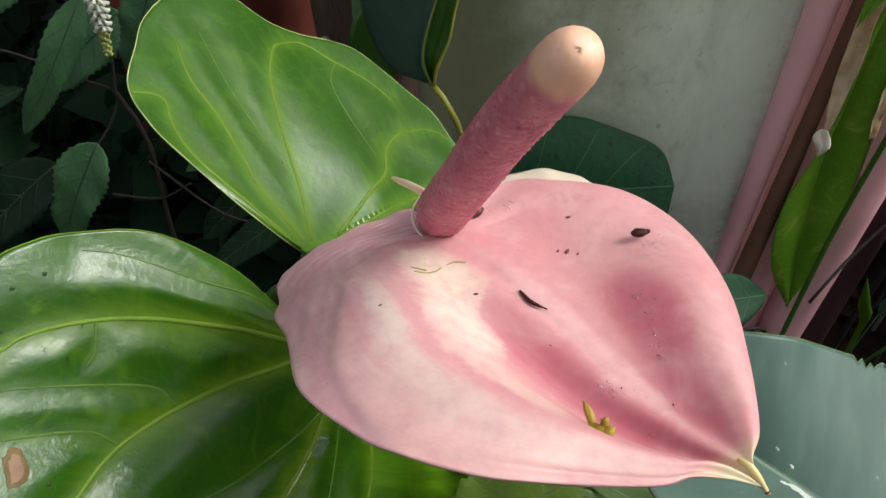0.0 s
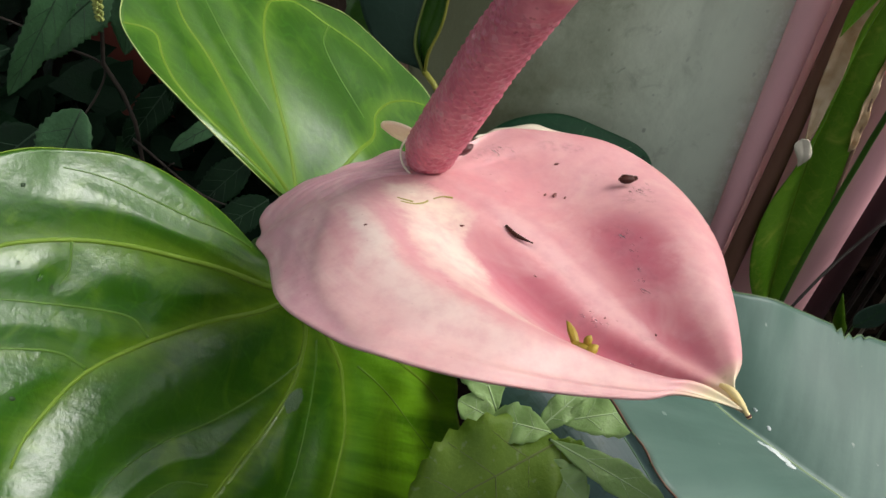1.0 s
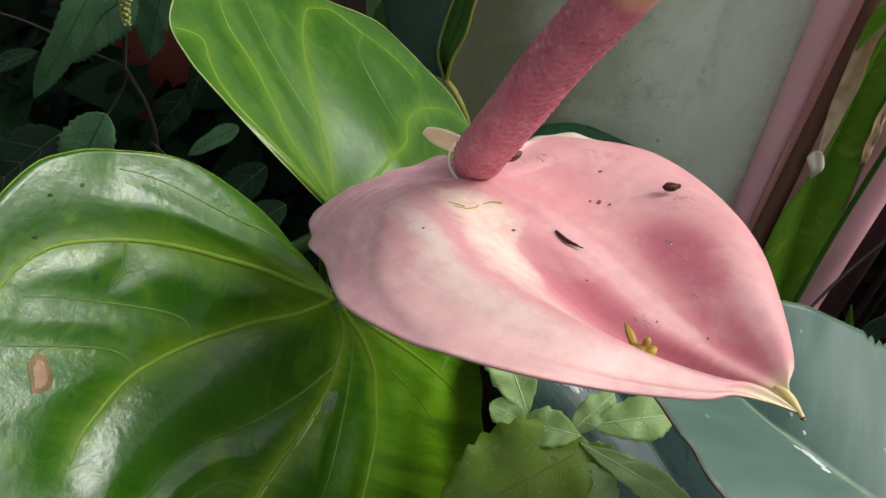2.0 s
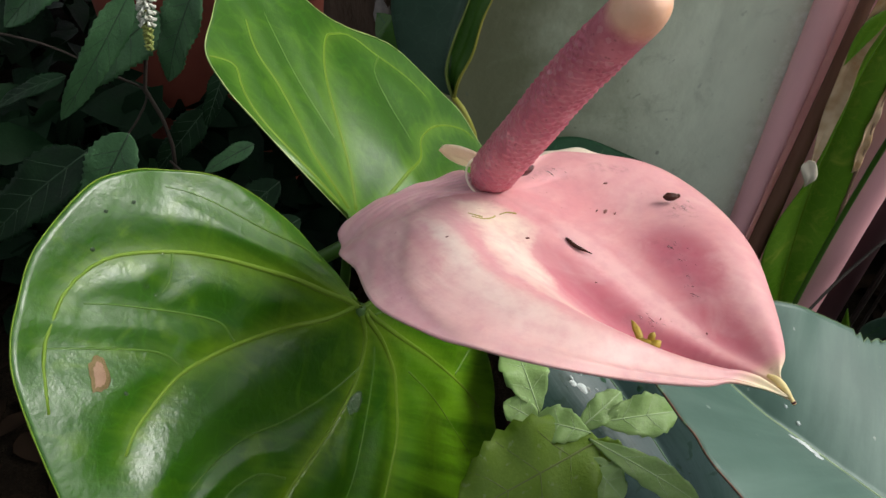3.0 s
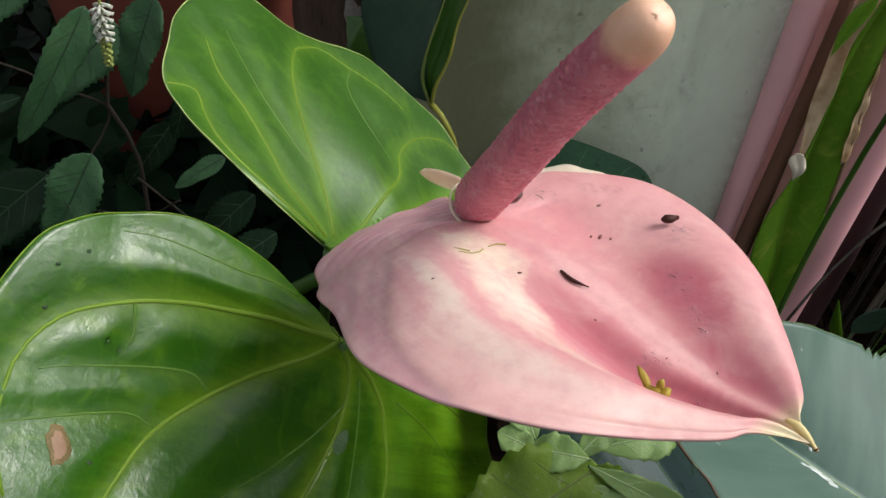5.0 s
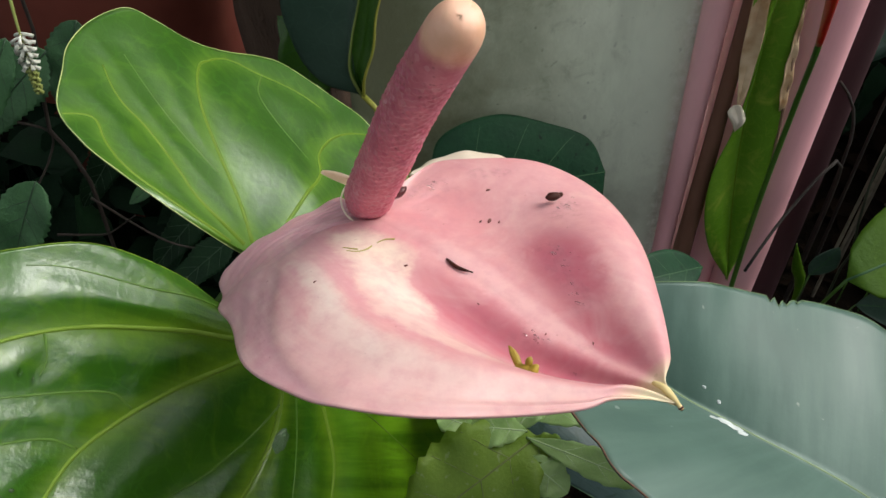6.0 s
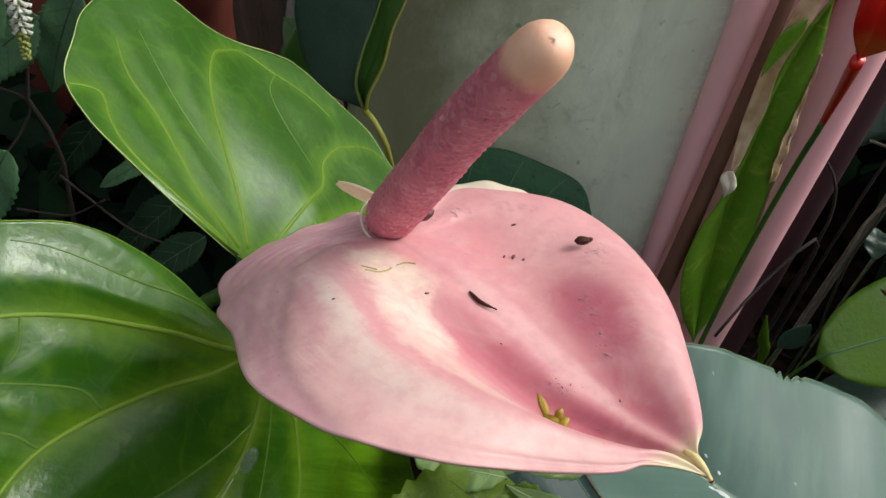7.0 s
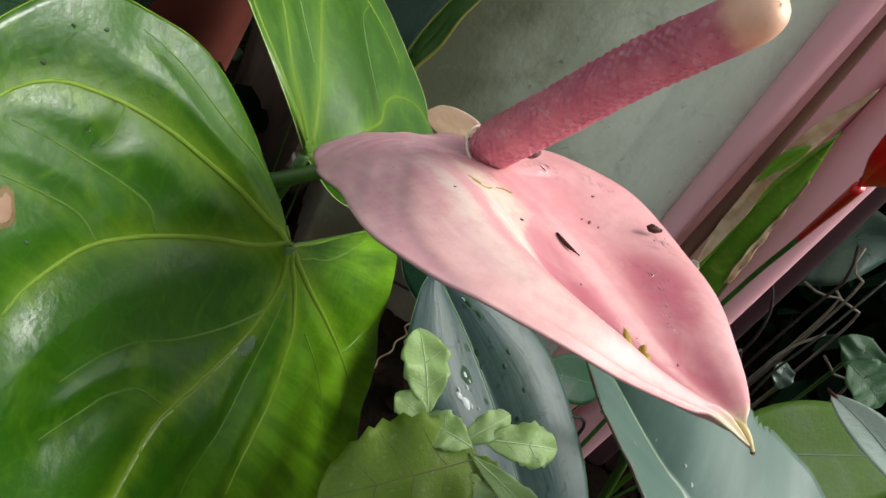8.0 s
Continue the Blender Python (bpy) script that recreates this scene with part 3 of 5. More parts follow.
def outer_fold(side, u, v):
    """1 on the pinker outer fold of the left lobe, 0 inside it."""
    if side or u > 0.66:
        return 0.0
    return min(1.0, max(0.0, (v - float(np.interp(u, CREASE[0], CREASE[1]))) / 0.03 + 0.5))


def spathe_relief(side, u, v):
    end = min(1.0, (1 - u) / 0.06)
    ridge = 0.0016 * bell(v, 0.0, 0.15) * math.sin(math.pi * min(1.0, u * 1.02))
    if side == 0:
        lobe = 0.0095 * bell(u, 0.38, 0.25) * math.sin(math.pi * v ** 1.35)
        trough = -0.0055 * bell(v, 0.25, 0.14) * bell(u, 0.70, 0.25) * (1 - bell(v, 0.0, 0.10))
        crest = 0.0040 * bell(v, 0.57, 0.17) * bell(u, 0.72, 0.24) * (1 - bell(v, 0.0, 0.1))
        edge = float(np.interp(u, CREASE[0], CREASE[1]))
        beyond = v - edge
        terrace = 0.0008 / (1 + math.exp(max(-40.0, min(40.0, beyond / 0.013)))) * min(1.0, v / 0.25) * min(1.0, max(0.0, (0.66 - u) / 0.1)) * min(1.0, u / 0.12)
        sweep = beyond * 58 + 2.2 * math.sin(u * 9) + 1.2 * math.sin(u * 19 + v * 6)
        ripple = 0.00022 * math.sin(sweep) * min(1.0, max(0.0, beyond / 0.08)) * max(0.0, 1 - u / 0.62) * min(1.0, u / 0.06)
        ripple += terrace + 0.0007 * math.sin(u * 95) * v ** 6 * max(0.0, 1 - u / 0.32)
        roll = 0.0010 * bell(v, 0.90, 0.045) * bell(u, 0.78, 0.14)
        return (lobe + trough + crest + ridge + roll) * end + ripple
    swell = 0.0062 * bell(u, 0.62, 0.25) * math.sin(math.pi * min(1.0, v ** 1.7))
    dip = -0.0028 * bell(u, 0.36, 0.14) * bell(v, 0.40, 0.25) * (1 - bell(v, 0.0, 0.15))
    return (swell + dip + ridge) * end


def puff(amount):
    def f(side, u, v):
        return amount * math.sin(math.pi * v) * math.sin(math.pi * min(1.0, 0.08 + u))
    return f


SPATHE = Blade(
    [(0.001, 0.146, 0.4075), (0.019, 0.127, 0.407), (0.035, 0.108, 0.4055), (0.050, 0.091, 0.406), (0.0605, 0.079, 0.410), (0.064, 0.074, 0.409)],
    [(-0.009, 0.159, 0.407), (-0.024, 0.159, 0.400), (-0.038, 0.148, 0.3995), (-0.0455, 0.143, 0.394), (-0.044, 0.135, 0.3945), (-0.0435, 0.127, 0.398), (-0.038, 0.116, 0.403),
     (-0.0315, 0.0965, 0.410), (-0.0185, 0.0825, 0.416), (-0.009, 0.0755, 0.420), (0.007, 0.070, 0.4215), (0.0225, 0.070, 0.4185), (0.040, 0.0708, 0.4165), (0.0475, 0.0733, 0.4150), (0.0555, 0.0745, 0.4118), (0.0605, 0.0746, 0.4098), (0.064, 0.074, 0.409)],
    [(0.009, 0.160, 0.409), (0.020, 0.170, 0.408), (0.0315, 0.169, 0.409), (0.0445, 0.167, 0.409), (0.0535, 0.164, 0.408), (0.062, 0.1585, 0.406), (0.068, 0.149, 0.4055), (0.0705, 0.135, 0.4075),
     (0.071, 0.1215, 0.409), (0.0695, 0.107, 0.410), (0.0675, 0.0945, 0.411), (0.0655, 0.085, 0.411), (0.0625, 0.079, 0.4105), (0.064, 0.074, 0.409)],
    (0, -0.15, 1), (0.25, 0.25), spathe_relief)
LEAF_A = Blade(
    [(-0.046, 0.181, 0.366), (-0.02, 0.222, 0.350), (0.014, 0.262, 0.335)],
    [(-0.046, 0.181, 0.366), (-0.0539, 0.1776, 0.3798), (-0.0646, 0.1776, 0.3941), (-0.0757, 0.1805, 0.4066), (-0.0864, 0.1855, 0.4169), (-0.0932, 0.1949, 0.4242), (-0.0946, 0.2105, 0.4278), (-0.0947, 0.2231, 0.4304),
     (-0.0907, 0.2392, 0.4304), (-0.0831, 0.2543, 0.4269), (-0.0748, 0.2571, 0.4194), (-0.0645, 0.2584, 0.4098), (-0.0538, 0.2647, 0.4012), (-0.043, 0.2731, 0.393), (-0.0332, 0.2777, 0.3847), (-0.0136, 0.2771, 0.3657), (-0.002, 0.2754, 0.354), (0.014, 0.262, 0.335)],
    [(-0.046, 0.181, 0.366), (-0.028, 0.190, 0.347), (-0.005, 0.210, 0.335), (0.012, 0.238, 0.33), (0.014, 0.262, 0.335)],
    (0.70, -0.196, 0.685), (0.25, 0.0), lambda side, u, v: puff(0.004)(side, u, v) + 0.0062 * math.exp(-(v / 0.38) ** 2) * bell(u if side == 0 else 0.25 + 0.75 * u, 0.52, 0.13))
LEAF_B = Blade(
    [(-0.0405, 0.1535, 0.3505), (-0.0383, 0.1512, 0.3354), (-0.0415, 0.1392, 0.3245), (-0.0472, 0.1241, 0.3219), (-0.0550, 0.0998, 0.3276), (-0.0587, 0.0872, 0.3243), (-0.0650, 0.0350, 0.3000)],
    [(-0.0405, 0.1535, 0.3505), (-0.0459, 0.1555, 0.3575), (-0.0554, 0.1593, 0.3706), (-0.0657, 0.1595, 0.3844), (-0.0808, 0.154, 0.4025), (-0.095, 0.1434, 0.4128), (-0.1034, 0.1351, 0.4168), (-0.1094, 0.1262, 0.4177),
     (-0.1159, 0.1078, 0.4132), (-0.117, 0.096, 0.407), (-0.1166, 0.0867, 0.4014), (-0.1138, 0.0778, 0.3931), (-0.1042, 0.0636, 0.3737), (-0.0885, 0.0442, 0.3413), (-0.065, 0.035, 0.3)],
    [(-0.0405, 0.1535, 0.3505), (-0.034, 0.160, 0.348), (-0.02, 0.180, 0.343), (-0.006, 0.200, 0.335), (0.004, 0.206, 0.319), (0.011, 0.193, 0.287), (0.016, 0.186, 0.267), (0.017, 0.177, 0.254), (0.026, 0.166, 0.221),
     (0.02, 0.135, 0.205), (-0.01, 0.09, 0.22), (-0.045, 0.05, 0.27), (-0.065, 0.035, 0.30)],
    (0.712, -0.361, 0.602), (0.35, 0.25), lambda side, u, v: 0.0025 * math.sin(math.pi * v) * math.sin(math.pi * min(1.0, 0.08 + u)) if side == 0 else 0.0)
LEAF_C = Blade(
    [(0.06, 0.135, 0.368), (0.085, 0.115, 0.355), (0.103, 0.104, 0.348), (0.15, 0.08, 0.325), (0.23, 0.03, 0.27)],
    [(0.06, 0.135, 0.368), (0.075, 0.138, 0.378), (0.0965, 0.1375, 0.3775), (0.111, 0.1395, 0.3705), (0.125, 0.140, 0.364), (0.15, 0.142, 0.353), (0.169, 0.135, 0.345), (0.2, 0.11, 0.32), (0.225, 0.06, 0.285), (0.23, 0.03, 0.27)],
    [(0.06, 0.135, 0.368), (0.045, 0.12, 0.38), (0.0435, 0.10, 0.384), (0.0465, 0.093, 0.383), (0.0535, 0.0755, 0.382), (0.059, 0.071, 0.378), (0.075, 0.06, 0.366), (0.11, 0.04, 0.34), (0.17, 0.02, 0.3), (0.23, 0.03, 0.27)],
    (-0.1, -0.4, 0.9), (0.0, 0.0), puff(0.002))
VEINS_A = [
    [(0.267, -0.075), (0.283, -0.350), (0.308, -0.475), (0.342, -0.650), (0.358, -0.775), (0.392, -0.875)],
    [(0.283, -0.050), (0.358, -0.250), (0.408, -0.400), (0.458, -0.550), (0.508, -0.675), (0.575, -0.850), (0.633, -0.940), (0.675, -0.850), (0.767, -0.70)],
    [(0.350, -0.010), (0.592, -0.150), (0.667, -0.300), (0.750, -0.425), (0.817, -0.550), (0.917, -0.775)],
    [(0.675, -0.850), (0.633, -0.700), (0.617, -0.500), (0.617, -0.275)],
    [(0.12, -0.300), (0.155, -0.60), (0.217, -0.725), (0.267, -0.800), (0.300, -0.850), (0.275, -0.99)],
    [(0.367, -0.350), (0.392, -0.600), (0.433, -0.850)]]
VEINS_B = [
    [(0.345, -0.020), (0.356, -0.163), (0.365, -0.320), (0.380, -0.470), (0.392, -0.594), (0.408, -0.710), (0.428, -0.802), (0.447, -0.857), (0.473, -0.890), (0.495, -0.909), (0.519, -0.919), (0.576, -0.926), (0.607, -0.938)],
    [(0.345, -0.015), (0.397, -0.175), (0.436, -0.327), (0.474, -0.441), (0.509, -0.530), (0.538, -0.585), (0.578, -0.639), (0.609, -0.689), (0.642, -0.734)],
    [(0.255, 0.030), (0.277, 0.054), (0.315, 0.138), (0.363, 0.235), (0.429, 0.290), (0.508, 0.303), (0.565, 0.326), (0.609, 0.374)],
    [(0.253, 0.040), (0.270, 0.115), (0.293, 0.257), (0.316, 0.472), (0.340, 0.666), (0.362, 0.827), (0.371, 0.890)]]
SIDE_VEINS_B = [
    [(0.476, -0.466), (0.463, -0.545), (0.483, -0.769), (0.495, -0.861)],
    [(0.526, -0.576), (0.518, -0.661), (0.536, -0.837), (0.545, -0.917)],
    [(0.413, -0.727), (0.440, -0.699), (0.457, -0.701)],
    [(0.660, -0.063), (0.657, -0.220), (0.702, -0.375), (0.738, -0.521)],
    [(0.439, 0.000), (0.548, -0.177), (0.600, -0.319), (0.682, -0.503)],
    [(0.260, 0.089), (0.242, 0.268), (0.210, 0.459), (0.177, 0.699)],
    [(0.317, 0.060), (0.425, 0.118), (0.599, 0.192), (0.663, 0.239)],
    [(0.345, 0.315), (0.385, 0.578), (0.446, 0.761)],
    [(0.335, 0.681), (0.300, 0.834), (0.282, 0.965)],
    [(0.175, -0.475), (0.270, -0.575), (0.308, -0.825), (0.333, -0.900)]]
SPATHE.soft, SPATHE.zone = 0.16, outer_fold
LEAF_A.quilt(VEINS_A, 0.0008)
LEAF_B.quilt([VEINS_B[0][:10]] + VEINS_B[1:] + SIDE_VEINS_B, 0.0022)
LEAF_C.bites = ((0, 0.268, 0.003, 0.05), (0, 0.281, 0.004, 0.07), (0, 0.294, 0.006, 0.05), (0, 0.311, 0.003, 0.04), (1, 0.36, 0.01, 0.03), (1, 0.22, 0.012, 0.02))
# -- end of surfaces


def blade_mesh(bl, nu=90, nv=26):
    """The leaf as one sheet; u and v are kept as its texture coordinates."""
    bm = bmesh.new()
    uv = bm.loops.layers.uv.new("UVMap")
    tone = bm.verts.layers.float.new("fold_tone") if bl.zone else None
    at = {}
    for side in (0, 1):
        rows = []
        for i in range(nu + 1):
            row = []
            for j in range(nv + 1):
                if side == 1 and j == 0:
                    row.append(None)
                    continue
                row.append(bm.verts.new(bl.at(side, i / nu, j / nv)))
                if tone:
                    row[-1][tone] = bl.zone(side, i / nu, j / nv)
            rows.append(row)
        if side == 1:
            for i in range(nu + 1):
                rows[i][0] = bm.verts.new(bl.at(1, i / nu, 0.0))
        for i in range(nu):
            for j in range(nv):
                quad = [rows[i][j], rows[i + 1][j], rows[i + 1][j + 1], rows[i][j + 1]]
                spots = [(i, j), (i + 1, j), (i + 1, j + 1), (i, j + 1)]
                if side == 1:
                    quad.reverse()
                    spots.reverse()
                f = bm.faces.new(quad)
                for loop, (a, b) in zip(f.loops, spots):
                    loop[uv].uv = (a / nu, 0.5 + (0.5 if side else -0.5) * b / nv)
    bmesh.ops.remove_doubles(bm, verts=bm.verts, dist=0.00002)
    bmesh.ops.dissolve_degenerate(bm, edges=bm.edges, dist=0.00001)
    if bl.grooves is not None:
        # how near each spot lies to a vein, for the yellower green along it
        near = bm.verts.layers.float.new("near_vein")
        for x in bm.verts:
            d = np.sqrt(np.sum((bl.grooves - np.array(x.co)) ** 2, axis=1))
            x[near] = float(np.max(bl.weight * np.exp(-d / 0.0042)))
    if sum((q.normal * q.calc_area() for q in bm.faces), Vector()).dot(Vector(bl.n)) < 0:
        bmesh.ops.reverse_faces(bm, faces=bm.faces)
    return bm


def vein_line(bl, spots, n=24):
    """A line on a blade through (side, u, v): v below 0 is the left half."""
    c = Curve([(u, v, 0.0) for u, v in spots])
    out = []
    for i in range(n + 1):
        u, v, _ = c(i / n)
        out.append(Vector(bl.at(0 if v <= 0 else 1, min(max(u, 0), 1), min(abs(v), 1))))
    return out


def vein(bl, spots, r0, r1, material, parent, name="vein", n=44, sink=0.4):
    pts = [p - Vector(bl.n) * (sink * (r0 + (r1 - r0) * i / n)) for i, p in enumerate(vein_line(bl, spots, n))]
    part(name, tube(pts, (r0, r1), 9), material, parent)


def rim_bead(bl, side, u0, u1, r, material, parent, n=70):
    pts = [bl.at(side, u0 + (u1 - u0) * i / n, 1.0) for i in range(n + 1)]
    part("margin", tube(pts, [r * (0.7 + 0.5 * noise.noise(Vector(p) * 120)) for p in pts], 6), material, parent)


def simple_leaf(name, base, tip, normal, width, label, material, vein_material, droop=0.1, fold=0.15, teeth=0, shape=1.0, category="leaf",
                group="", petiole=None, parent=None, n=18, m=5, wave=0.0, ribs=6, thick=0.0004, round_tip=True, blunt=0.8):
    """A pointed leaf from base to tip; teeth: saw-toothed rim; petiole: the foot of its stalk."""
    b, t, nn = Vector(base), Vector(tip), Vector(normal).normalized()
    axis = t - b
    length = axis.length
    ax = axis.normalized()
    nn = (nn - ax * nn.dot(ax)).normalized()
    cross = ax.cross(nn)

    def at(u, v):
        w = width * 0.5 * (max(0.0, math.sin(math.pi * u ** shape)) ** blunt if round_tip else 1.72 * u ** 0.55 * max(0.0, 1 - u) ** 0.85 * (0.9 + 0.1 * math.sin(u * 9)))
        if teeth:
            w *= 1 + 0.16 * (0.5 - (u * teeth) % 1.0) * (abs(v) > 0.85)
        p = b + axis * u + nn * (length * droop * math.sin(math.pi * u))
        return p + cross * (v * w) + nn * (abs(v) * w * fold * 1.0 + wave * w * math.sin(u * 17 + v * 2) * abs(v))

    nested = parent is not None
    if not nested:
        parent = thing(name, base if petiole is None else petiole, label, category, group)
    bm = bmesh.new()
    if teeth:
        n = max(n, teeth * 3)
    rows = [[bm.verts.new(at(i / n, -1 + 2 * j / (2 * m))) for j in range(2 * m + 1)] for i in range(n + 1)]
    for i in range(n):
        for j in range(2 * m):
            bm.faces.new((rows[i][j], rows[i][j + 1], rows[i + 1][j + 1], rows[i + 1][j]))
    bmesh.ops.remove_doubles(bm, verts=bm.verts, dist=0.00001)
    if sum((q.normal * q.calc_area() for q in bm.faces), Vector()).dot(nn) < 0:
        bmesh.ops.reverse_faces(bm, faces=bm.faces)
    blade = solid(part("leaf" if nested else "blade", bm, material, parent), thick)
    if nested:
        parent = blade
    r = max(0.0004, width * 0.012)
    part("midrib", tube([at(i / 12, 0.0) for i in range(13)], (r, r * 0.4), 6), vein_material, parent)
    if ribs:
        for k in range(1, ribs + 1):
            for s in (-1, 1):
                u = k / (ribs + 1.5)
                part("vein", tube([at(min(0.98, u + 0.16 * q), s * q * 0.92) for q in (0, 0.25, 0.5, 0.75, 1)], (r * 0.45, r * 0.2), 5), vein_material, parent)
    if petiole is not None:
        p = Vector(petiole)
        mid = (p + b) / 2 + Vector((0, 0, 0.1)) * (p - b).length
        part("petiole", tube([Curve([p, mid, b])(i / 10) for i in range(11)], (r * 1.6, r * 1.2), 7), GREEN_STEM, parent)
    return parent


# ---- ground ----
def ground_sheet():
    bm = bmesh.new()
    rings = [0.03 * k for k in range(36)] + [1.2, 1.5, 2.0, 3.0, 5, 15, 60, 400]
    rows = []
    for r in rings:
        row = []
        for k in range(96):
            a = 2 * math.pi * k / 96
            p = Vector((r * math.cos(a), 0.4 + r * math.sin(a), 0))
            p.z = (0.014 * noise.noise(p * 9) + 0.004 * noise.noise(p * 40)) * (r < 3) + 0.11 * math.exp(-((p.x - 0.08) ** 2 + (p.y - 0.42) ** 2) / 0.03)
            row.append(bm.verts.new(p))
        rows.append(row)
    for a, b in zip(rows, rows[1:]):
        for k in range(96):
            bm.faces.new((a[k], a[(k + 1) % 96], b[(k + 1) % 96], b[k]))
    bmesh.ops.remove_doubles(bm, verts=bm.verts, dist=0.0001)
    bmesh.ops.recalc_face_normals(bm, faces=bm.faces)
    tagged(part("ground", bm, SOIL), "garden soil coloured near black for the shade under the plants", "ground", kind="structure")


ground_sheet()


def block(size, bevel=0.004, cuts=0):
    bm = bmesh.new()
    bmesh.ops.create_cube(bm, size=1.0)
    for v in bm.verts:
        v.co = Vector((v.co.x * size[0], v.co.y * size[1], v.co.z * size[2]))
    bmesh.ops.bevel(bm, geom=bm.edges[:], offset=bevel, segments=3, affect="EDGES", profile=0.6)
    return bm


def pillar():
    bm = block((0.222, 0.2, 0.53), 0.005)
    bmesh.ops.subdivide_edges(bm, edges=[e for e in bm.edges if e.calc_length() > 0.1], cuts=24, use_grid_fill=True)
    for v in bm.verts:
        v.co += Vector((0.096, 0.5, 0.22))
        k = noise.noise(v.co * 55) * 0.0012 + noise.noise(v.co * 160) * 0.0006
        edge = bell(v.co.x, 0.207, 0.006)
        v.co += Vector((k * (0.4 + 1.6 * edge), k * 0.5, 0))
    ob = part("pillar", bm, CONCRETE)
    tagged(ob, "low grey-green damp concrete pillar standing in the soil", "pillar", kind="structure")


pillar()


# ---- the flower ----
def spadix_mesh(axis, r0, r1):
    """A finger with spiral rows of small scales."""
    bm = bmesh.new()
    d = (Vector(axis(0.9)) - Vector(axis(0.0))).normalized()
    side = d.orthogonal().normalized()
    up = d.cross(side)
    n, m = 230, 84
    rings = []
    for i in range(n + 1):
        q = i / n
        r = r0 + (r1 - r0) * q
        r *= min(1.0, 0.62 + 5 * q) ** 0.5
        r -= 0.0007 * max(0.0, (q - 0.92) / 0.08) ** 1.5
        ring = []
        for k in range(m):
            a = 2 * math.pi * k / m
            sc = math.cos(q * 190) * math.cos(13 * a)
            jit = noise.noise(Vector((math.cos(a) * 3, math.sin(a) * 3, q * 24)))
            fine = noise.noise(Vector((math.cos(a) * 9, math.sin(a) * 9, q * 90)))
            w = r + 0.00025 * sc + 0.00018 * jit + 0.00026 * fine
            ring.append(bm.verts.new(Vector(axis(0.88 * q)) + w * (math.cos(a) * side + math.sin(a) * up)))
        rings.append(ring)
    for a, b in zip(rings, rings[1:]):
        for k in range(m):
            bm.faces.new((a[k], a[(k + 1) % m], b[(k + 1) % m], b[k]))
    bm.faces.new(rings[0][::-1])
    bm.faces.new(rings[-1])
    return bm


def flower():
    fl = thing("anthurium_flower", (-0.08, 0.21, 0.0), "pink anthurium flower with a rose spadix on a green stalk", "flower")
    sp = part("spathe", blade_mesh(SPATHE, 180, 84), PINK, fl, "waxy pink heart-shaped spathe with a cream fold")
    solid(sp, 0.0008)
    bent = Curve([(-0.0017, 0.1534, 0.4085), (0.0055, 0.1408, 0.4323), (0.0133, 0.1290, 0.4568), (0.0225, 0.1150, 0.4815)])
    base, tip = Vector(bent(0.0)), Vector(bent(1.0))
    ax = tip - Vector(bent(0.88))
    ax = ax * ((tip - base).length / ax.length)
    part("spadix", spadix_mesh(bent, 0.0070, 0.00615), SPADIX, fl, "rose pimpled spadix")
    cap = [(0.79, 0.0058), (0.815, 0.00618), (0.84, 0.00634), (0.87, 0.00636), (0.90, 0.00632), (0.94, 0.00625), (0.97, 0.0061), (0.995, 0.0057), (1.015, 0.0050), (1.032, 0.0040), (1.043, 0.0028), (1.046, 0.0018), (1.043, 0.0011), (1.038, 0.0004)]
    part("spadix_tip", tube([tip + ax * (a - 1.0) for a, r in cap], [0.965 * r for a, r in cap], 32), TIP, fl, "cream rounded tip with a dimple")
    # the cream collar round the spadix
    d = (Vector(bent(0.2)) - base).normalized()
    s1 = d.orthogonal().normalized()
    s2 = d.cross(s1)
    ring = [base + d * 0.0008 + 0.0071 * (math.cos(a) * s1 + math.sin(a) * s2) for a in (2 * math.pi * i / 40 for i in range(41))]
    part("collar", tube(ring, (0.00032, 0.00032), 6), CREAM, fl, "thin cream collar")
    # the lobe behind the spadix, seen on its pale side
    flap = Blade([(-0.003, 0.1615, 0.4085), (-0.009, 0.1755, 0.4), (-0.0160, 0.184, 0.397)],
                 [(-0.003, 0.1615, 0.4085), (-0.004, 0.174, 0.398), (-0.0075, 0.185, 0.3905), (-0.0125, 0.188, 0.391), (-0.0160, 0.184, 0.397)],
                 [(-0.003, 0.1615, 0.4085), (-0.0052, 0.1615, 0.4112), (-0.0105, 0.167, 0.4098), (-0.0150, 0.1745, 0.405), (-0.0160, 0.184, 0.397)], (-0.47, -0.6, -0.65), (0, 0), puff(0.0008))
    solid(part("back_lobe", blade_mesh(flap, 24, 8), LOBE, fl, "pale cream turned-back lobe"), 0.0008)
    lip = Blade([(0.012, 0.168, 0.406), (0.031, 0.1695, 0.4075), (0.049, 0.165, 0.407)],
                [(0.012, 0.168, 0.406), (0.020, 0.1815, 0.4005), (0.031, 0.184, 0.4010), (0.041, 0.1825, 0.3995), (0.049, 0.165, 0.407)],
                [(0.012, 0.168, 0.406), (0.031, 0.166, 0.405), (0.049, 0.165, 0.407)], (0, -0.5, 0.8), (0, 0), lambda s, u, v: 0.0006 * math.sin(u * 30) * v)
    solid(part("back_rim", blade_mesh(lip, 40, 8), CREAM, fl, "pale wavy rim rolled behind the spathe"), 0.0007)
    # the tail
    tail = Curve([(0.0598, 0.0795, 0.4100), (0.0615, 0.0778, 0.4104), (0.0632, 0.0752, 0.4095), (0.0647, 0.0732, 0.408)])
    part("tail", tube([tail(i / 16) for i in range(17)], [0.0005 + 0.0004 * math.sin(math.pi * min(1.0, i / 13)) for i in range(17)], 10), TAIL, fl, "yellow-green pointed tail")
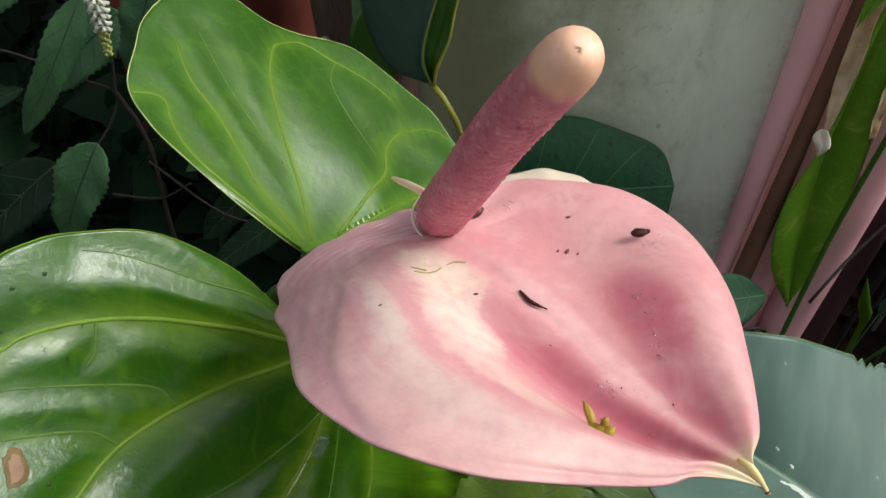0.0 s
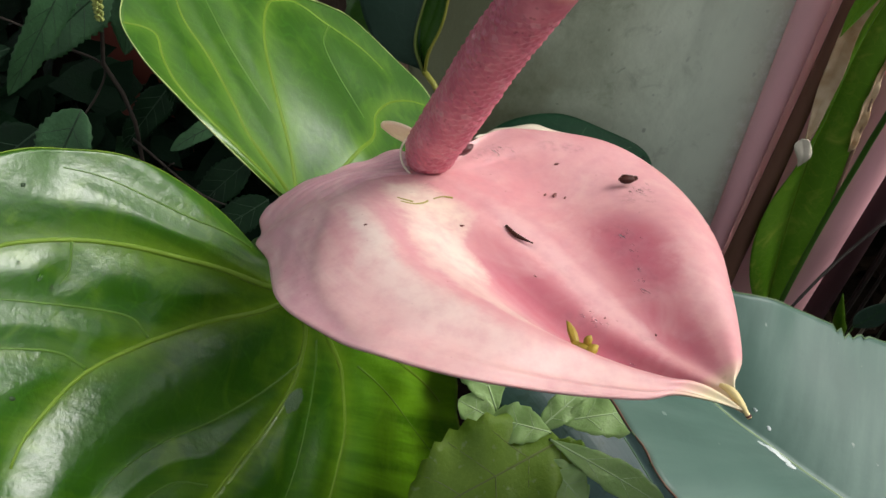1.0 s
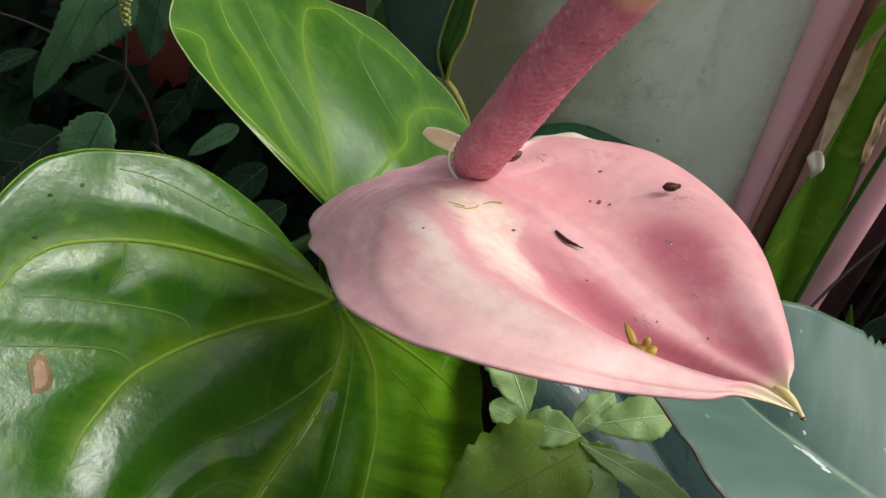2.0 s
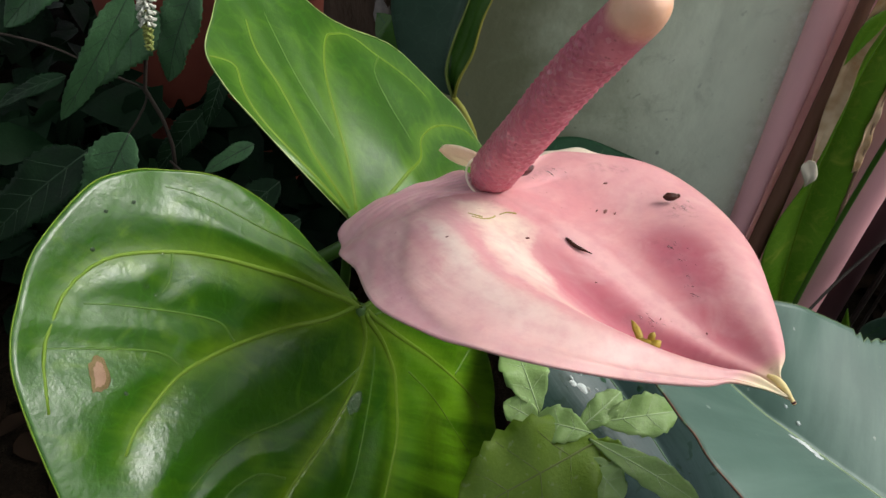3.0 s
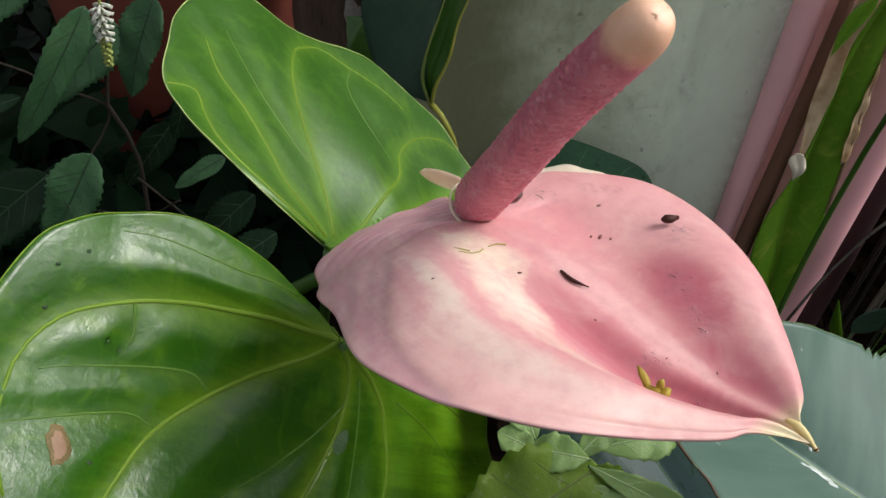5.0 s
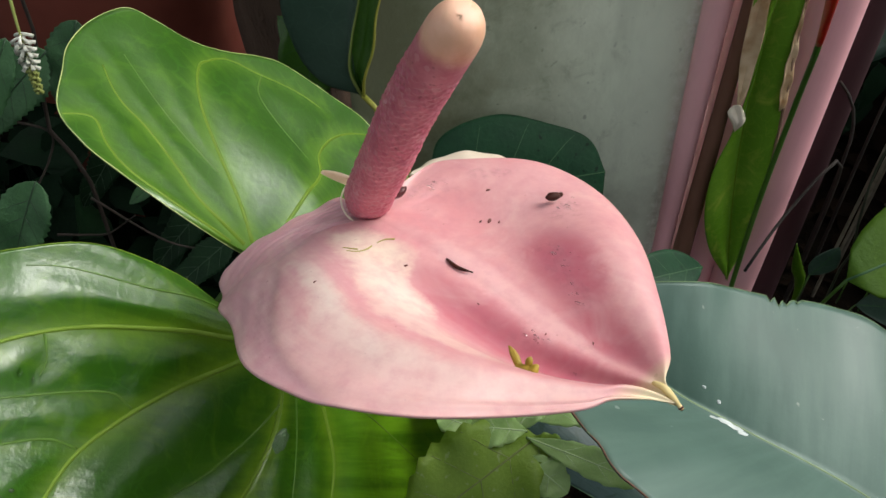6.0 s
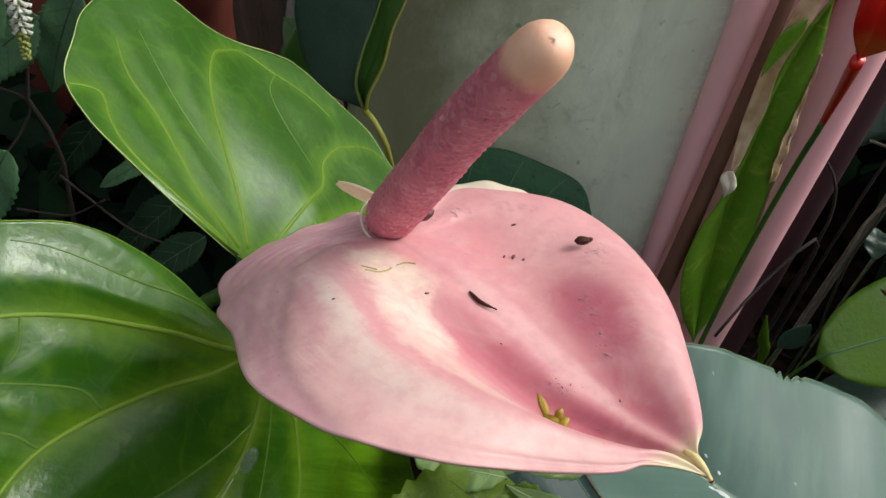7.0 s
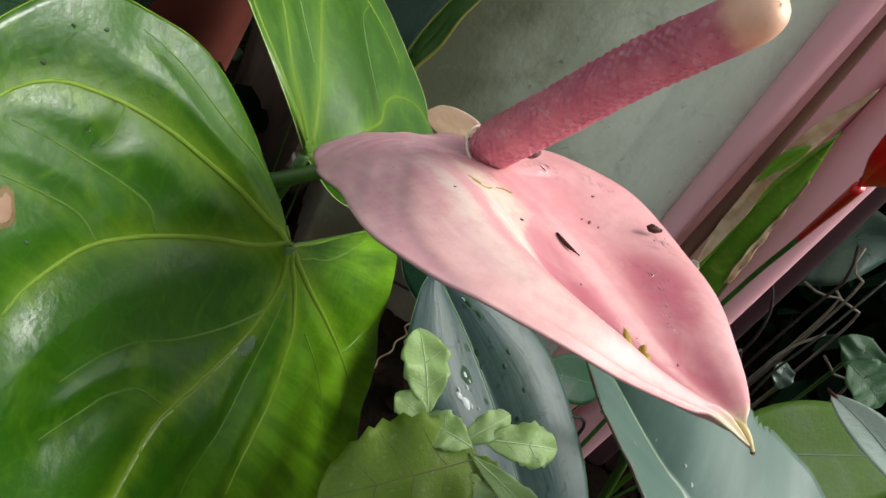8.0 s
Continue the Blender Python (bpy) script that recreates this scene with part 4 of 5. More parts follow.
    end = [Vector(tail(0.93)), Vector(tail(0.97)), Vector(tail(1.0)) + (Vector(tail(1.0)) - Vector(tail(0.97))) * 0.5]
    part("tail_tip", tube(end, (0.0007, 0.0004), 8), BROWN_RED, fl, "reddish brown tip")
    stalk = Curve([(0.0, 0.155, 0.403), (-0.012, 0.168, 0.388), (-0.042, 0.178, 0.362), (-0.075, 0.19, 0.31), (-0.09, 0.2, 0.15), (-0.08, 0.21, -0.01)])
    part("flower_stalk", tube([stalk(i / 30) for i in range(31)], (0.0026, 0.0036), 12), GREEN_STEM, fl)
    return fl


flower_thing = flower()


# ---- the large leaves ----
def big_leaf(name, bl, label, material, vein_material, veins, foot, r=0.0009, bead=None, category="leaf", group="anthurium leaves", nu=110, nv=30, petiole_r=0.002, way=None):
    th = thing(name, foot, label, category, group)
    solid(part("blade", blade_mesh(bl, nu, nv), material, th), 0.0005)
    part("midrib", tube([Vector(bl.at(0, bl.fan[0] + (1 - bl.fan[0]) * i / 40, 0)) - Vector(bl.n) * (r * 0.55 * (1 - 0.6 * i / 40)) for i in range(41)], (r * 1.1, r * 0.5), 9), vein_material, th)
    for k, v in enumerate(veins):
        main = len(v) > 4
        f = 1.0 if main else 0.42
        vein(bl, v, r * 1.3 * f, r * 0.5 * f, vein_material if main or vein_material is not VEIN else VEIN_FAINT, th)
    for side in (0, 1):
        rim_bead(bl, side, 0.0, 1.0, 0.00026, bead or vein_material, th, 150)
    b = Vector(bl.mid(0.0))
    f = Vector(foot)
    c = Curve([b, *way, f]) if way else Curve([b, b * 0.75 + f * 0.25 + Vector((0, 0.02, -0.02)), b * 0.3 + f * 0.7 + Vector((0, 0.02, 0)), f])
    part("petiole", tube([c(i / 24) for i in range(25)], (petiole_r, petiole_r * 1.5), 9), GREEN_STEM, th)
    return th


def patch_on(bl, u, v, ru, rv, lift, material, parent, name, label="", n=22, seed=0.0):
    """A thin stain or crust lying on a blade."""
    bm = bmesh.new()
    side = 0 if v <= 0 else 1
    c = bm.verts.new(Vector(bl.at(side, u, abs(v))) + Vector(bl.n) * lift)
    rings = []
    for f in (0.55, 1.0):
        ring = []
        for k in range(n):
            a = 2 * math.pi * k / n
            w = f * (1 + 0.32 * noise.noise(Vector((math.cos(a) * 1.7 + seed, math.sin(a) * 1.7, seed))) + 0.18 * noise.noise(Vector((math.cos(a) * 5 + seed, math.sin(a) * 5, seed))))
            p = Vector(bl.at(side, u + ru * w * math.cos(a), min(1, max(0, abs(v) + rv * w * math.sin(a)))))
            ring.append(bm.verts.new(p + Vector(bl.n) * (lift if f < 1 else lift * 0.3)))
        rings.append(ring)
    for k in range(n):
        bm.faces.new((c, rings[0][k], rings[0][(k + 1) % n]))
        bm.faces.new((rings[0][k], rings[1][k], rings[1][(k + 1) % n], rings[0][(k + 1) % n]))
    bmesh.ops.recalc_face_normals(bm, faces=bm.faces)
    if sum((q.normal * q.calc_area() for q in bm.faces), Vector()).dot(Vector(bl.n)) < 0:
        bmesh.ops.reverse_faces(bm, faces=bm.faces)
    return part(name, bm, material, parent, label)


leaf_a = big_leaf("anthurium_leaf", LEAF_A, "glossy green heart-shaped anthurium leaf with pale arching veins", GLOSSY, VEIN, VEINS_A, (-0.10, 0.24, 0.0), 0.00075, bead=MARGIN, nu=170, nv=46)
leaf_b = big_leaf("anthurium_leaf", LEAF_B, "large glossy green anthurium leaf with a brown scar", VARIEGATED, VEIN, VEINS_B + SIDE_VEINS_B, (-0.085, 0.185, 0.0), nu=190, nv=54)
patch_on(LEAF_B, 0.558, -0.795, 0.0195, 0.026, 0.0005, SCAR_RIM, leaf_b, "scar_rim", "dark brown rim of a scar", seed=3.0)
patch_on(LEAF_B, 0.558, -0.795, 0.0175, 0.022, 0.0006, SCAR, leaf_b, "scar", "dry tan scar", seed=3.0)
patch_on(LEAF_B, 0.416, 0.035, 0.022, 0.030, 0.0004, BLISTER, leaf_b, "blister", "grey dented blister", seed=5.0)
for _k, (_u, _v, _ru, _rv) in enumerate(((0.382, -0.891, 0.0028, 0.005), (0.405, -0.926, 0.002, 0.005), (0.444, -0.895, 0.0025, 0.006), (0.571, -0.722, 0.0025, 0.007))):
    patch_on(LEAF_B, _u, _v, _ru, _rv, 0.0004, SPECK_DARK, leaf_b, "mark", "tiny dark mark", 10, 2.0 + _k)
leaf_c = big_leaf("lance_leaf", LEAF_C, "broad blue-green leaf with a nicked pale edge", BLUISH, VEIN_PALE, [], (0.24, 0.26, 0.0), 0.0006, VEIN_PALE, nu=260, nv=24, way=[(0.11, 0.165, 0.325), (0.18, 0.22, 0.2)])
part("dry_edge", tube([LEAF_C.at(1, 0.12 + 0.3 * i / 40, 1.0) for i in range(41)], [0.00022 + 0.0002 * noise.noise(Vector((i * 0.4, 0, 0))) for i in range(41)], 6), BROWN_DRY_SHADE, leaf_c, "brown dried edge")
for _k, (_u, _v, _ru, _rv) in enumerate(((0.206, 0.02, 0.010, 0.045), (0.222, 0.03, 0.010, 0.035), (0.236, 0.05, 0.007, 0.03), (0.195, 0.06, 0.005, 0.02), (0.192, -0.10, 0.003, 0.015), (0.170, -0.16, 0.003, 0.012))):
    patch_on(LEAF_C, _u, _v, _ru, _rv, 0.0004, SCRAPE, leaf_c, "scrape", "whitish scraped patch", 16, 7.0 + 1.7 * _k)

leaf_e = big_leaf("ground_leaf", Blade(
    [(0.03, 0.365, 0.24), (0.09, 0.362, 0.24), (0.143, 0.362, 0.243)],
    [(0.03, 0.365, 0.24), (0.038, 0.380, 0.268), (0.074, 0.385, 0.279), (0.109, 0.381, 0.271), (0.134, 0.375, 0.2605), (0.143, 0.362, 0.243)],
    [(0.03, 0.365, 0.24), (0.05, 0.34, 0.20), (0.1, 0.33, 0.18), (0.135, 0.345, 0.205), (0.143, 0.362, 0.243)], (0, -0.9, 0.5), (0, 0), puff(0.004)),
    "dark green spotted leaf leaning near the pillar", DARK, VEIN_DARK, [[(0.2, -0.1), (0.3, -0.5), (0.38, -0.9)], [(0.4, -0.1), (0.5, -0.5), (0.58, -0.9)], [(0.6, -0.1), (0.7, -0.5), (0.78, -0.9)]],
    (0.05, 0.35, 0.08), 0.0007, group="leaves by the pillar", nu=60, nv=16)
leaf_d = thing("folded_leaf", (0.05, 0.39, 0.08), "folded grey-green leaf with yellow edges on a yellow stalk", "leaf", "leaves by the pillar")
GREY_HALF = Blade(
    [(-0.005, 0.353, 0.321), (-0.0105, 0.354, 0.340), (-0.009, 0.354, 0.359), (-0.004, 0.354, 0.38), (0.005, 0.352, 0.42)],
    [(-0.005, 0.353, 0.321), (-0.028, 0.360, 0.328), (-0.040, 0.364, 0.352), (-0.038, 0.362, 0.385), (0.005, 0.352, 0.42)],
    [(-0.005, 0.353, 0.321), (-0.008, 0.352, 0.340), (-0.006, 0.352, 0.359), (-0.001, 0.352, 0.38), (0.005, 0.352, 0.42)], (0.2, -0.9, 0.3), (0, 0), puff(0.002))
GREEN_HALF = Blade(
    [(-0.005, 0.351, 0.320), (-0.0065, 0.350, 0.338), (-0.0015, 0.350, 0.356), (0.003, 0.350, 0.376), (0.009, 0.349, 0.42)],
    [(-0.005, 0.351, 0.320), (-0.0105, 0.350, 0.338), (-0.0075, 0.350, 0.357), (-0.0015, 0.350, 0.378), (0.009, 0.349, 0.42)],
    [(-0.005, 0.351, 0.320), (-0.0032, 0.347, 0.335), (0.0030, 0.346, 0.352), (0.0065, 0.346, 0.371), (0.0135, 0.346, 0.395), (0.009, 0.349, 0.42)], (0.1, -0.95, 0.2), (0, 0), lambda s, u, v: -0.002 * math.sin(math.pi * v))
solid(part("grey_blade", blade_mesh(GREY_HALF, 50, 12), BLUISH_DARK, leaf_d, "grey-green underside"), 0.0005)
solid(part("green_blade", blade_mesh(GREEN_HALF, 50, 8), DARK_GREEN, leaf_d, "narrow green fold"), 0.0005)
for side in (0, 1):
    part("margin", tube([GREEN_HALF.at(side, i / 50, 1.0) for i in range(51)], (0.0010, 0.0002), 7), YELLOW_STEM if side else VEIN_OLIVE, leaf_d, "yellow edge")
_c = Curve([(-0.005, 0.351, 0.322), (-0.001, 0.346, 0.320), (0.0045, 0.342, 0.312), (0.009, 0.345, 0.298), (0.02, 0.365, 0.24), (0.05, 0.388, 0.08)])
part("petiole", tube([_c(i / 30) for i in range(31)], (0.0016, 0.0022), 9), YELLOW_STEM, leaf_d, "bent yellow stalk")


# ---- heliconia behind ----
def sheath(points, r0, r1, material, parent, label="", flat=1.0):
    c = Curve(points)
    bm = tube([c(i / 24) for i in range(25)], (r0, r1), 24)
    return part("stem", bm, material, parent, label)


def blade_part(name, bl, material, parent, label="", nu=50, nv=12, thick=0.0005, rib=None):
    ob = solid(part(name, blade_mesh(bl, nu, nv), material, parent, label), thick)
    if rib:
        part("midrib", tube([bl.at(0, i / 30, 0) for i in range(31)], (0.0008, 0.0004), 6), rib, ob)
    return ob


def heliconia():
    h = thing("heliconia_plant", (0.25, 0.4, 0.0), "heliconia with mauve stems, a dry-edged leaf and a red flower", "plant")
    sheath([(0.2050, 0.391, -0.02), (0.2070, 0.391, 0.25), (0.2132, 0.391, 0.9)], 0.0050, 0.0145, MAUVE, h, "smooth mauve stem")
    sheath([(0.2140, 0.382, -0.02), (0.2168, 0.380, 0.132), (0.2182, 0.379, 0.194), (0.2200, 0.379, 0.2655), (0.2216, 0.380, 0.3215), (0.2232, 0.382, 0.38), (0.2250, 0.385, 0.45), (0.2268, 0.389, 0.52)], 0.0088, 0.0020, BROWN_DRY_SHADE, h, "brown strip for the shaded right side of the mauve stem")
    sheath([(0.253, 0.424, -0.02), (0.254, 0.424, 0.3), (0.262, 0.424, 0.9)], 0.021, 0.024, MAUVE, h, "broad mauve stem")
    sheath([(0.272, 0.398, -0.02), (0.280, 0.394, 0.25), (0.293, 0.392, 0.9)], 0.016, 0.024, MAUVE, h, "mauve stem with a dark far side")
    sheath([(0.312, 0.425, -0.02), (0.320, 0.425, 0.25), (0.338, 0.425, 0.9)], 0.020, 0.021, MAUVE_SHADED, h, "dark stem coloured as the shaded side of the mauve stems")
    leaf = Blade([(0.255, 0.372, 0.118), (0.243, 0.376, 0.201), (0.237, 0.377, 0.259), (0.234, 0.376, 0.312), (0.235, 0.372, 0.36), (0.238, 0.366, 0.40)],
                 [(0.255, 0.372, 0.118), (0.231, 0.367, 0.158), (0.2195, 0.366, 0.197), (0.2185, 0.366, 0.232), (0.2245, 0.366, 0.262), (0.2285, 0.368, 0.30), (0.2265, 0.37, 0.35), (0.238, 0.366, 0.40)],
                 [(0.255, 0.372, 0.118), (0.260, 0.368, 0.165), (0.258, 0.366, 0.227), (0.254, 0.366, 0.276), (0.249, 0.366, 0.320), (0.247, 0.367, 0.36), (0.238, 0.366, 0.40)],
                 (-0.1, -1, 0.1), (0, 0), lambda s, u, v: 0.0035 * math.sin(math.pi * v) * (1 if s == 0 else 0.6))
    lf = blade_part("leaf", leaf, HELICONIA_LEAF, h, "narrow rolled green leaf", rib=VEIN)
    part("dry_edge", tube([Vector(leaf.at(1, 0.42 + 0.45 * i / 40, 1.0)) for i in range(41)], [0.0011 + 0.0008 * noise.noise(Vector((i * 0.35, 2, 0))) for i in range(41)], 7), SCAR, lf, "orange-brown dried edge")
    dry = Blade([(0.2235, 0.3655, 0.277), (0.2225, 0.3665, 0.31), (0.2205, 0.366, 0.35), (0.222, 0.3605, 0.395), (0.232, 0.3575, 0.432)],
                [(0.2235, 0.3655, 0.277), (0.2185, 0.367, 0.31), (0.2160, 0.366, 0.35), (0.218, 0.361, 0.395), (0.232, 0.3575, 0.432)],
                [(0.2235, 0.3655, 0.277), (0.2265, 0.3635, 0.31), (0.2245, 0.3625, 0.355), (0.228, 0.358, 0.395), (0.232, 0.3575, 0.432)], (-0.2, -1, 0.1), (0, 0), lambda s, u, v: 0.0012 * math.sin(u * 22) * v)
    blade_part("dry_strip", dry, DRY, lf, "papery tan dried strip")
    dry2 = Blade([(0.2505, 0.3645, 0.276), (0.2475, 0.365, 0.31), (0.2465, 0.365, 0.35)],
                 [(0.2505, 0.3645, 0.276), (0.2480, 0.364, 0.288), (0.2460, 0.364, 0.31), (0.2465, 0.365, 0.35)],
                 [(0.2505, 0.3645, 0.276), (0.2540, 0.3645, 0.285), (0.2505, 0.365, 0.32), (0.2465, 0.365, 0.35)], (0, -1, 0.1), (0, 0), lambda s, u, v: 0.001 * math.sin(u * 25) * v)
    blade_part("dry_strip", dry2, DRY, lf, "brown dried notch", 20, 6)
    flap = Blade([(0.2140, 0.3615, 0.350), (0.2185, 0.3595, 0.3705), (0.2238, 0.3570, 0.388)],
                 [(0.2140, 0.3615, 0.350), (0.2128, 0.3612, 0.364), (0.2148, 0.3595, 0.378), (0.2238, 0.3570, 0.388)],
                 [(0.2140, 0.3615, 0.350), (0.2195, 0.3600, 0.363), (0.2245, 0.3580, 0.377), (0.2238, 0.3570, 0.388)], (-0.2, -1, 0.1), (0, 0), puff(0.001))
    blade_part("green_flap", flap, HELICONIA_LEAF, lf, "yellow-green living strip beside the dry edge", 20, 6)
    nib = Blade([(0.2255, 0.366, 0.262), (0.224, 0.362, 0.273), (0.2195, 0.364, 0.284)],
                [(0.2255, 0.366, 0.262), (0.2215, 0.363, 0.270), (0.2165, 0.364, 0.279), (0.2195, 0.364, 0.284)],
                [(0.2255, 0.366, 0.262), (0.2285, 0.362, 0.273), (0.2235, 0.362, 0.284), (0.2195, 0.364, 0.284)], (0, -1, 0.2), (0, 0), puff(0.001))
    blade_part("curl", nib, PAPER, lf, "whitish curled dry tip", 16, 6)
    # the flower
    stalk = Curve([(0.249, 0.352, 0.0), (0.248, 0.352, 0.19), (0.247, 0.345, 0.29), (0.234, 0.322, 0.345), (0.2063, 0.2821, 0.4026)])
    part("flower_stalk", tube([stalk(i / 30) for i in range(26)], (0.0019, 0.0017), 10), GREEN_STEM, h, "slender green stalk")
    part("red_stalk", tube([stalk(0.83 + 0.17 * i / 14) for i in range(15)], (0.0018, 0.0032), 10), RED, h, "red upper stalk")
    bract = Blade([(0.2065, 0.2825, 0.4025), (0.195, 0.271, 0.4245), (0.186, 0.266, 0.4445), (0.177, 0.263, 0.4685)],
                  [(0.2065, 0.2825, 0.4025), (0.188, 0.269, 0.4215), (0.1825, 0.266, 0.4375), (0.1785, 0.264, 0.4555), (0.177, 0.263, 0.4685)],
                  [(0.2065, 0.2825, 0.4025), (0.217, 0.273, 0.4165), (0.216, 0.269, 0.4315), (0.203, 0.266, 0.4515), (0.177, 0.263, 0.4685)], (-0.1, -0.8, 0.4), (0, 0), lambda s, u, v: 0.006 * (1 - v * v) * math.sin(math.pi * min(1, u * 1.05)))
    solid(part("bract", blade_mesh(bract, 40, 14), RED, h, "glossy red boat-shaped bract"), 0.003)
    flame = Blade([(0.187, 0.267, 0.4345), (0.178, 0.267, 0.4565), (0.162, 0.267, 0.4835), (0.151, 0.267, 0.5115)],
                  [(0.187, 0.267, 0.4345), (0.179, 0.267, 0.4455), (0.165, 0.267, 0.4685), (0.151, 0.267, 0.5115)],
                  [(0.187, 0.267, 0.4345), (0.191, 0.267, 0.4515), (0.175, 0.267, 0.4815), (0.151, 0.267, 0.5115)], (-0.1, -1, 0.1), (0, 0), puff(0.002))
    solid(part("petal", blade_mesh(flame, 30, 10), ORANGE, h, "upright orange petal"), 0.002)


heliconia()


# ---- things behind on the left ----
def pot():
    body = [(0.10, 0.0), (0.115, 0.12), (0.125, 0.24), (0.131, 0.346), (0.124, 0.346), (0.120, 0.30), (0.0, 0.295)]
    rim = [(0.131, 0.342), (0.142, 0.345), (0.144, 0.385), (0.132, 0.39), (0.124, 0.385), (0.122, 0.343), (0.131, 0.342)]
    th = thing("plant_pot", (-0.245, 0.75, 0.0), "weathered red terracotta pot on the soil", "pot")
    for name, profile in (("pot_body", body), ("pot_rim", rim)):
        bm = bmesh.new()
        rows = [[bm.verts.new((-0.245 + r * math.cos(a), 0.75 + r * math.sin(a), z)) for a in (2 * math.pi * k / 64 for k in range(64))] for r, z in profile]
        for a, b in zip(rows, rows[1:]):
            for k in range(64):
                bm.faces.new((a[k], a[(k + 1) % 64], b[(k + 1) % 64], b[k]))
        bmesh.ops.remove_doubles(bm, verts=bm.verts, dist=0.0001)
        bmesh.ops.recalc_face_normals(bm, faces=bm.faces)
        part(name, bm, CLAY, th)


def stump():
    bm = bmesh.new()
    rows = []
    for i in range(34):
        z = -0.02 + 0.5 * i / 33
        row = []
        for k in range(40):
            a = 2 * math.pi * k / 40
            p = Vector((math.cos(a), math.sin(a), z * 3))
            r = 0.044 * (1 + 0.20 * noise.noise(p * 2.2) + 0.24 * noise.noise(Vector((p.x * 7, p.y * 7, z * 12))))
            row.append(bm.verts.new((-0.078 + 0.01 * math.sin(z * 9) + r * math.cos(a), 0.635 + r * math.sin(a), z)))
        rows.append(row)
    for a, b in zip(rows, rows[1:]):
        for k in range(40):
            bm.faces.new((a[k], a[(k + 1) % 40], b[(k + 1) % 40], b[k]))
    bm.faces.new(rows[-1])
    th = thing("tree_stump", (-0.085, 0.635, 0.0), "dark rotten tree stump with pale lichen flakes", "stump")
    part("bark", bm, WOOD, th)
    rng = random.Random(4)
    for k in range(16):
        a, z = rng.uniform(-2.6, -0.4), rng.uniform(0.05, 0.34)
        c = Vector((-0.078 + 0.046 * math.cos(a), 0.635 + 0.046 * math.sin(a), z))
        b2 = bmesh.new()
        bmesh.ops.create_icosphere(b2, subdivisions=2, radius=1.0)
        sz = rng.uniform(0.004, 0.010)
        for v in b2.verts:
            f = 1 + 0.35 * noise.noise(v.co * 2 + Vector((k, 0, 0)))
            v.co = c + Vector((v.co.x * sz * 0.8, v.co.y * 0.004, v.co.z * sz * 1.5)) * f
        part("lichen", b2, LICHEN, th)


pot()
stump()


def shrub():
    sh = thing("leafy_shrub", (-0.21, 0.42, 0.0), "shady shrub with dull toothed leaves and a white flower spike", "shrub")
    main = Curve([(-0.21, 0.42, -0.01), (-0.195, 0.40, 0.17), (-0.186, 0.39, 0.261), (-0.196, 0.39, 0.292), (-0.18, 0.39, 0.36), (-0.172, 0.37, 0.42)])
    part("stem", tube([main(i / 20) for i in range(21)], (0.0019, 0.0010), 8), TWIG, sh)
    for pts in ([(-0.214, 0.39, 0.302), (-0.196, 0.39, 0.292), (-0.203, 0.388, 0.274), (-0.217, 0.38, 0.256)], [(-0.222, 0.39, 0.212), (-0.2, 0.392, 0.207), (-0.188, 0.39, 0.209), (-0.165, 0.385, 0.226)],
                [(-0.30, 0.39, 0.33), (-0.25, 0.39, 0.32), (-0.214, 0.39, 0.302)], [(-0.19, 0.39, 0.24), (-0.15, 0.385, 0.20), (-0.11, 0.38, 0.19)]):
        c = Curve(pts)
        part("twig", tube([c(i / 14) for i in range(15)], (0.0009, 0.0006), 6), TWIG, sh)
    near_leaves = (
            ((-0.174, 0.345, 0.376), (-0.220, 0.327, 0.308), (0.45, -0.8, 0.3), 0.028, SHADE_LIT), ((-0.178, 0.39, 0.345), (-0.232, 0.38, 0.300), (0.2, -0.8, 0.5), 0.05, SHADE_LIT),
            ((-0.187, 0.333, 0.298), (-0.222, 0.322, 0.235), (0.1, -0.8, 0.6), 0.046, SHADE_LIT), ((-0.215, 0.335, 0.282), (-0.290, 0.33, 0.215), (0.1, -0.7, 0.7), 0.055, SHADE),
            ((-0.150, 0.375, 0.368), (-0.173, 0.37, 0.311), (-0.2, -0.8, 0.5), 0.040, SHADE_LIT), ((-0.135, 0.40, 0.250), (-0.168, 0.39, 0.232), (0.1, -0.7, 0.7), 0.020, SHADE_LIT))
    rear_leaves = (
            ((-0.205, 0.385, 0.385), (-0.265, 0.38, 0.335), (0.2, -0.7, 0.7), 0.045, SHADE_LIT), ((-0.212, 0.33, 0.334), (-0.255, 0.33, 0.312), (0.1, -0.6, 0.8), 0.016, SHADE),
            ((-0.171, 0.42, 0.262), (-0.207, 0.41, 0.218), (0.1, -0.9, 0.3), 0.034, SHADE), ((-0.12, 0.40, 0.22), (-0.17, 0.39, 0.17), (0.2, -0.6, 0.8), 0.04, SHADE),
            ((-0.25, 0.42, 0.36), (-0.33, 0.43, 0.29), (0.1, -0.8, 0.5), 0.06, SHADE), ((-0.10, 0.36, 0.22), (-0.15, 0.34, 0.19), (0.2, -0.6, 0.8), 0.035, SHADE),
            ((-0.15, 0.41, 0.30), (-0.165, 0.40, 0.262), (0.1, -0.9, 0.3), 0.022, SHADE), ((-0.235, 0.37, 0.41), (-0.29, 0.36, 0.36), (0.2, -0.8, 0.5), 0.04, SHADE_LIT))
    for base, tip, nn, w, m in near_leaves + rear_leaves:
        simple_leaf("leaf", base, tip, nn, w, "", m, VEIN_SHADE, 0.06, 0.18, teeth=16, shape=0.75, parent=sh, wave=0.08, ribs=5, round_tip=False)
    # hanging spike of small flowers
    spike = Curve([(-0.166, 0.352, 0.40), (-0.1685, 0.349, 0.375), (-0.1718, 0.349, 0.343)])
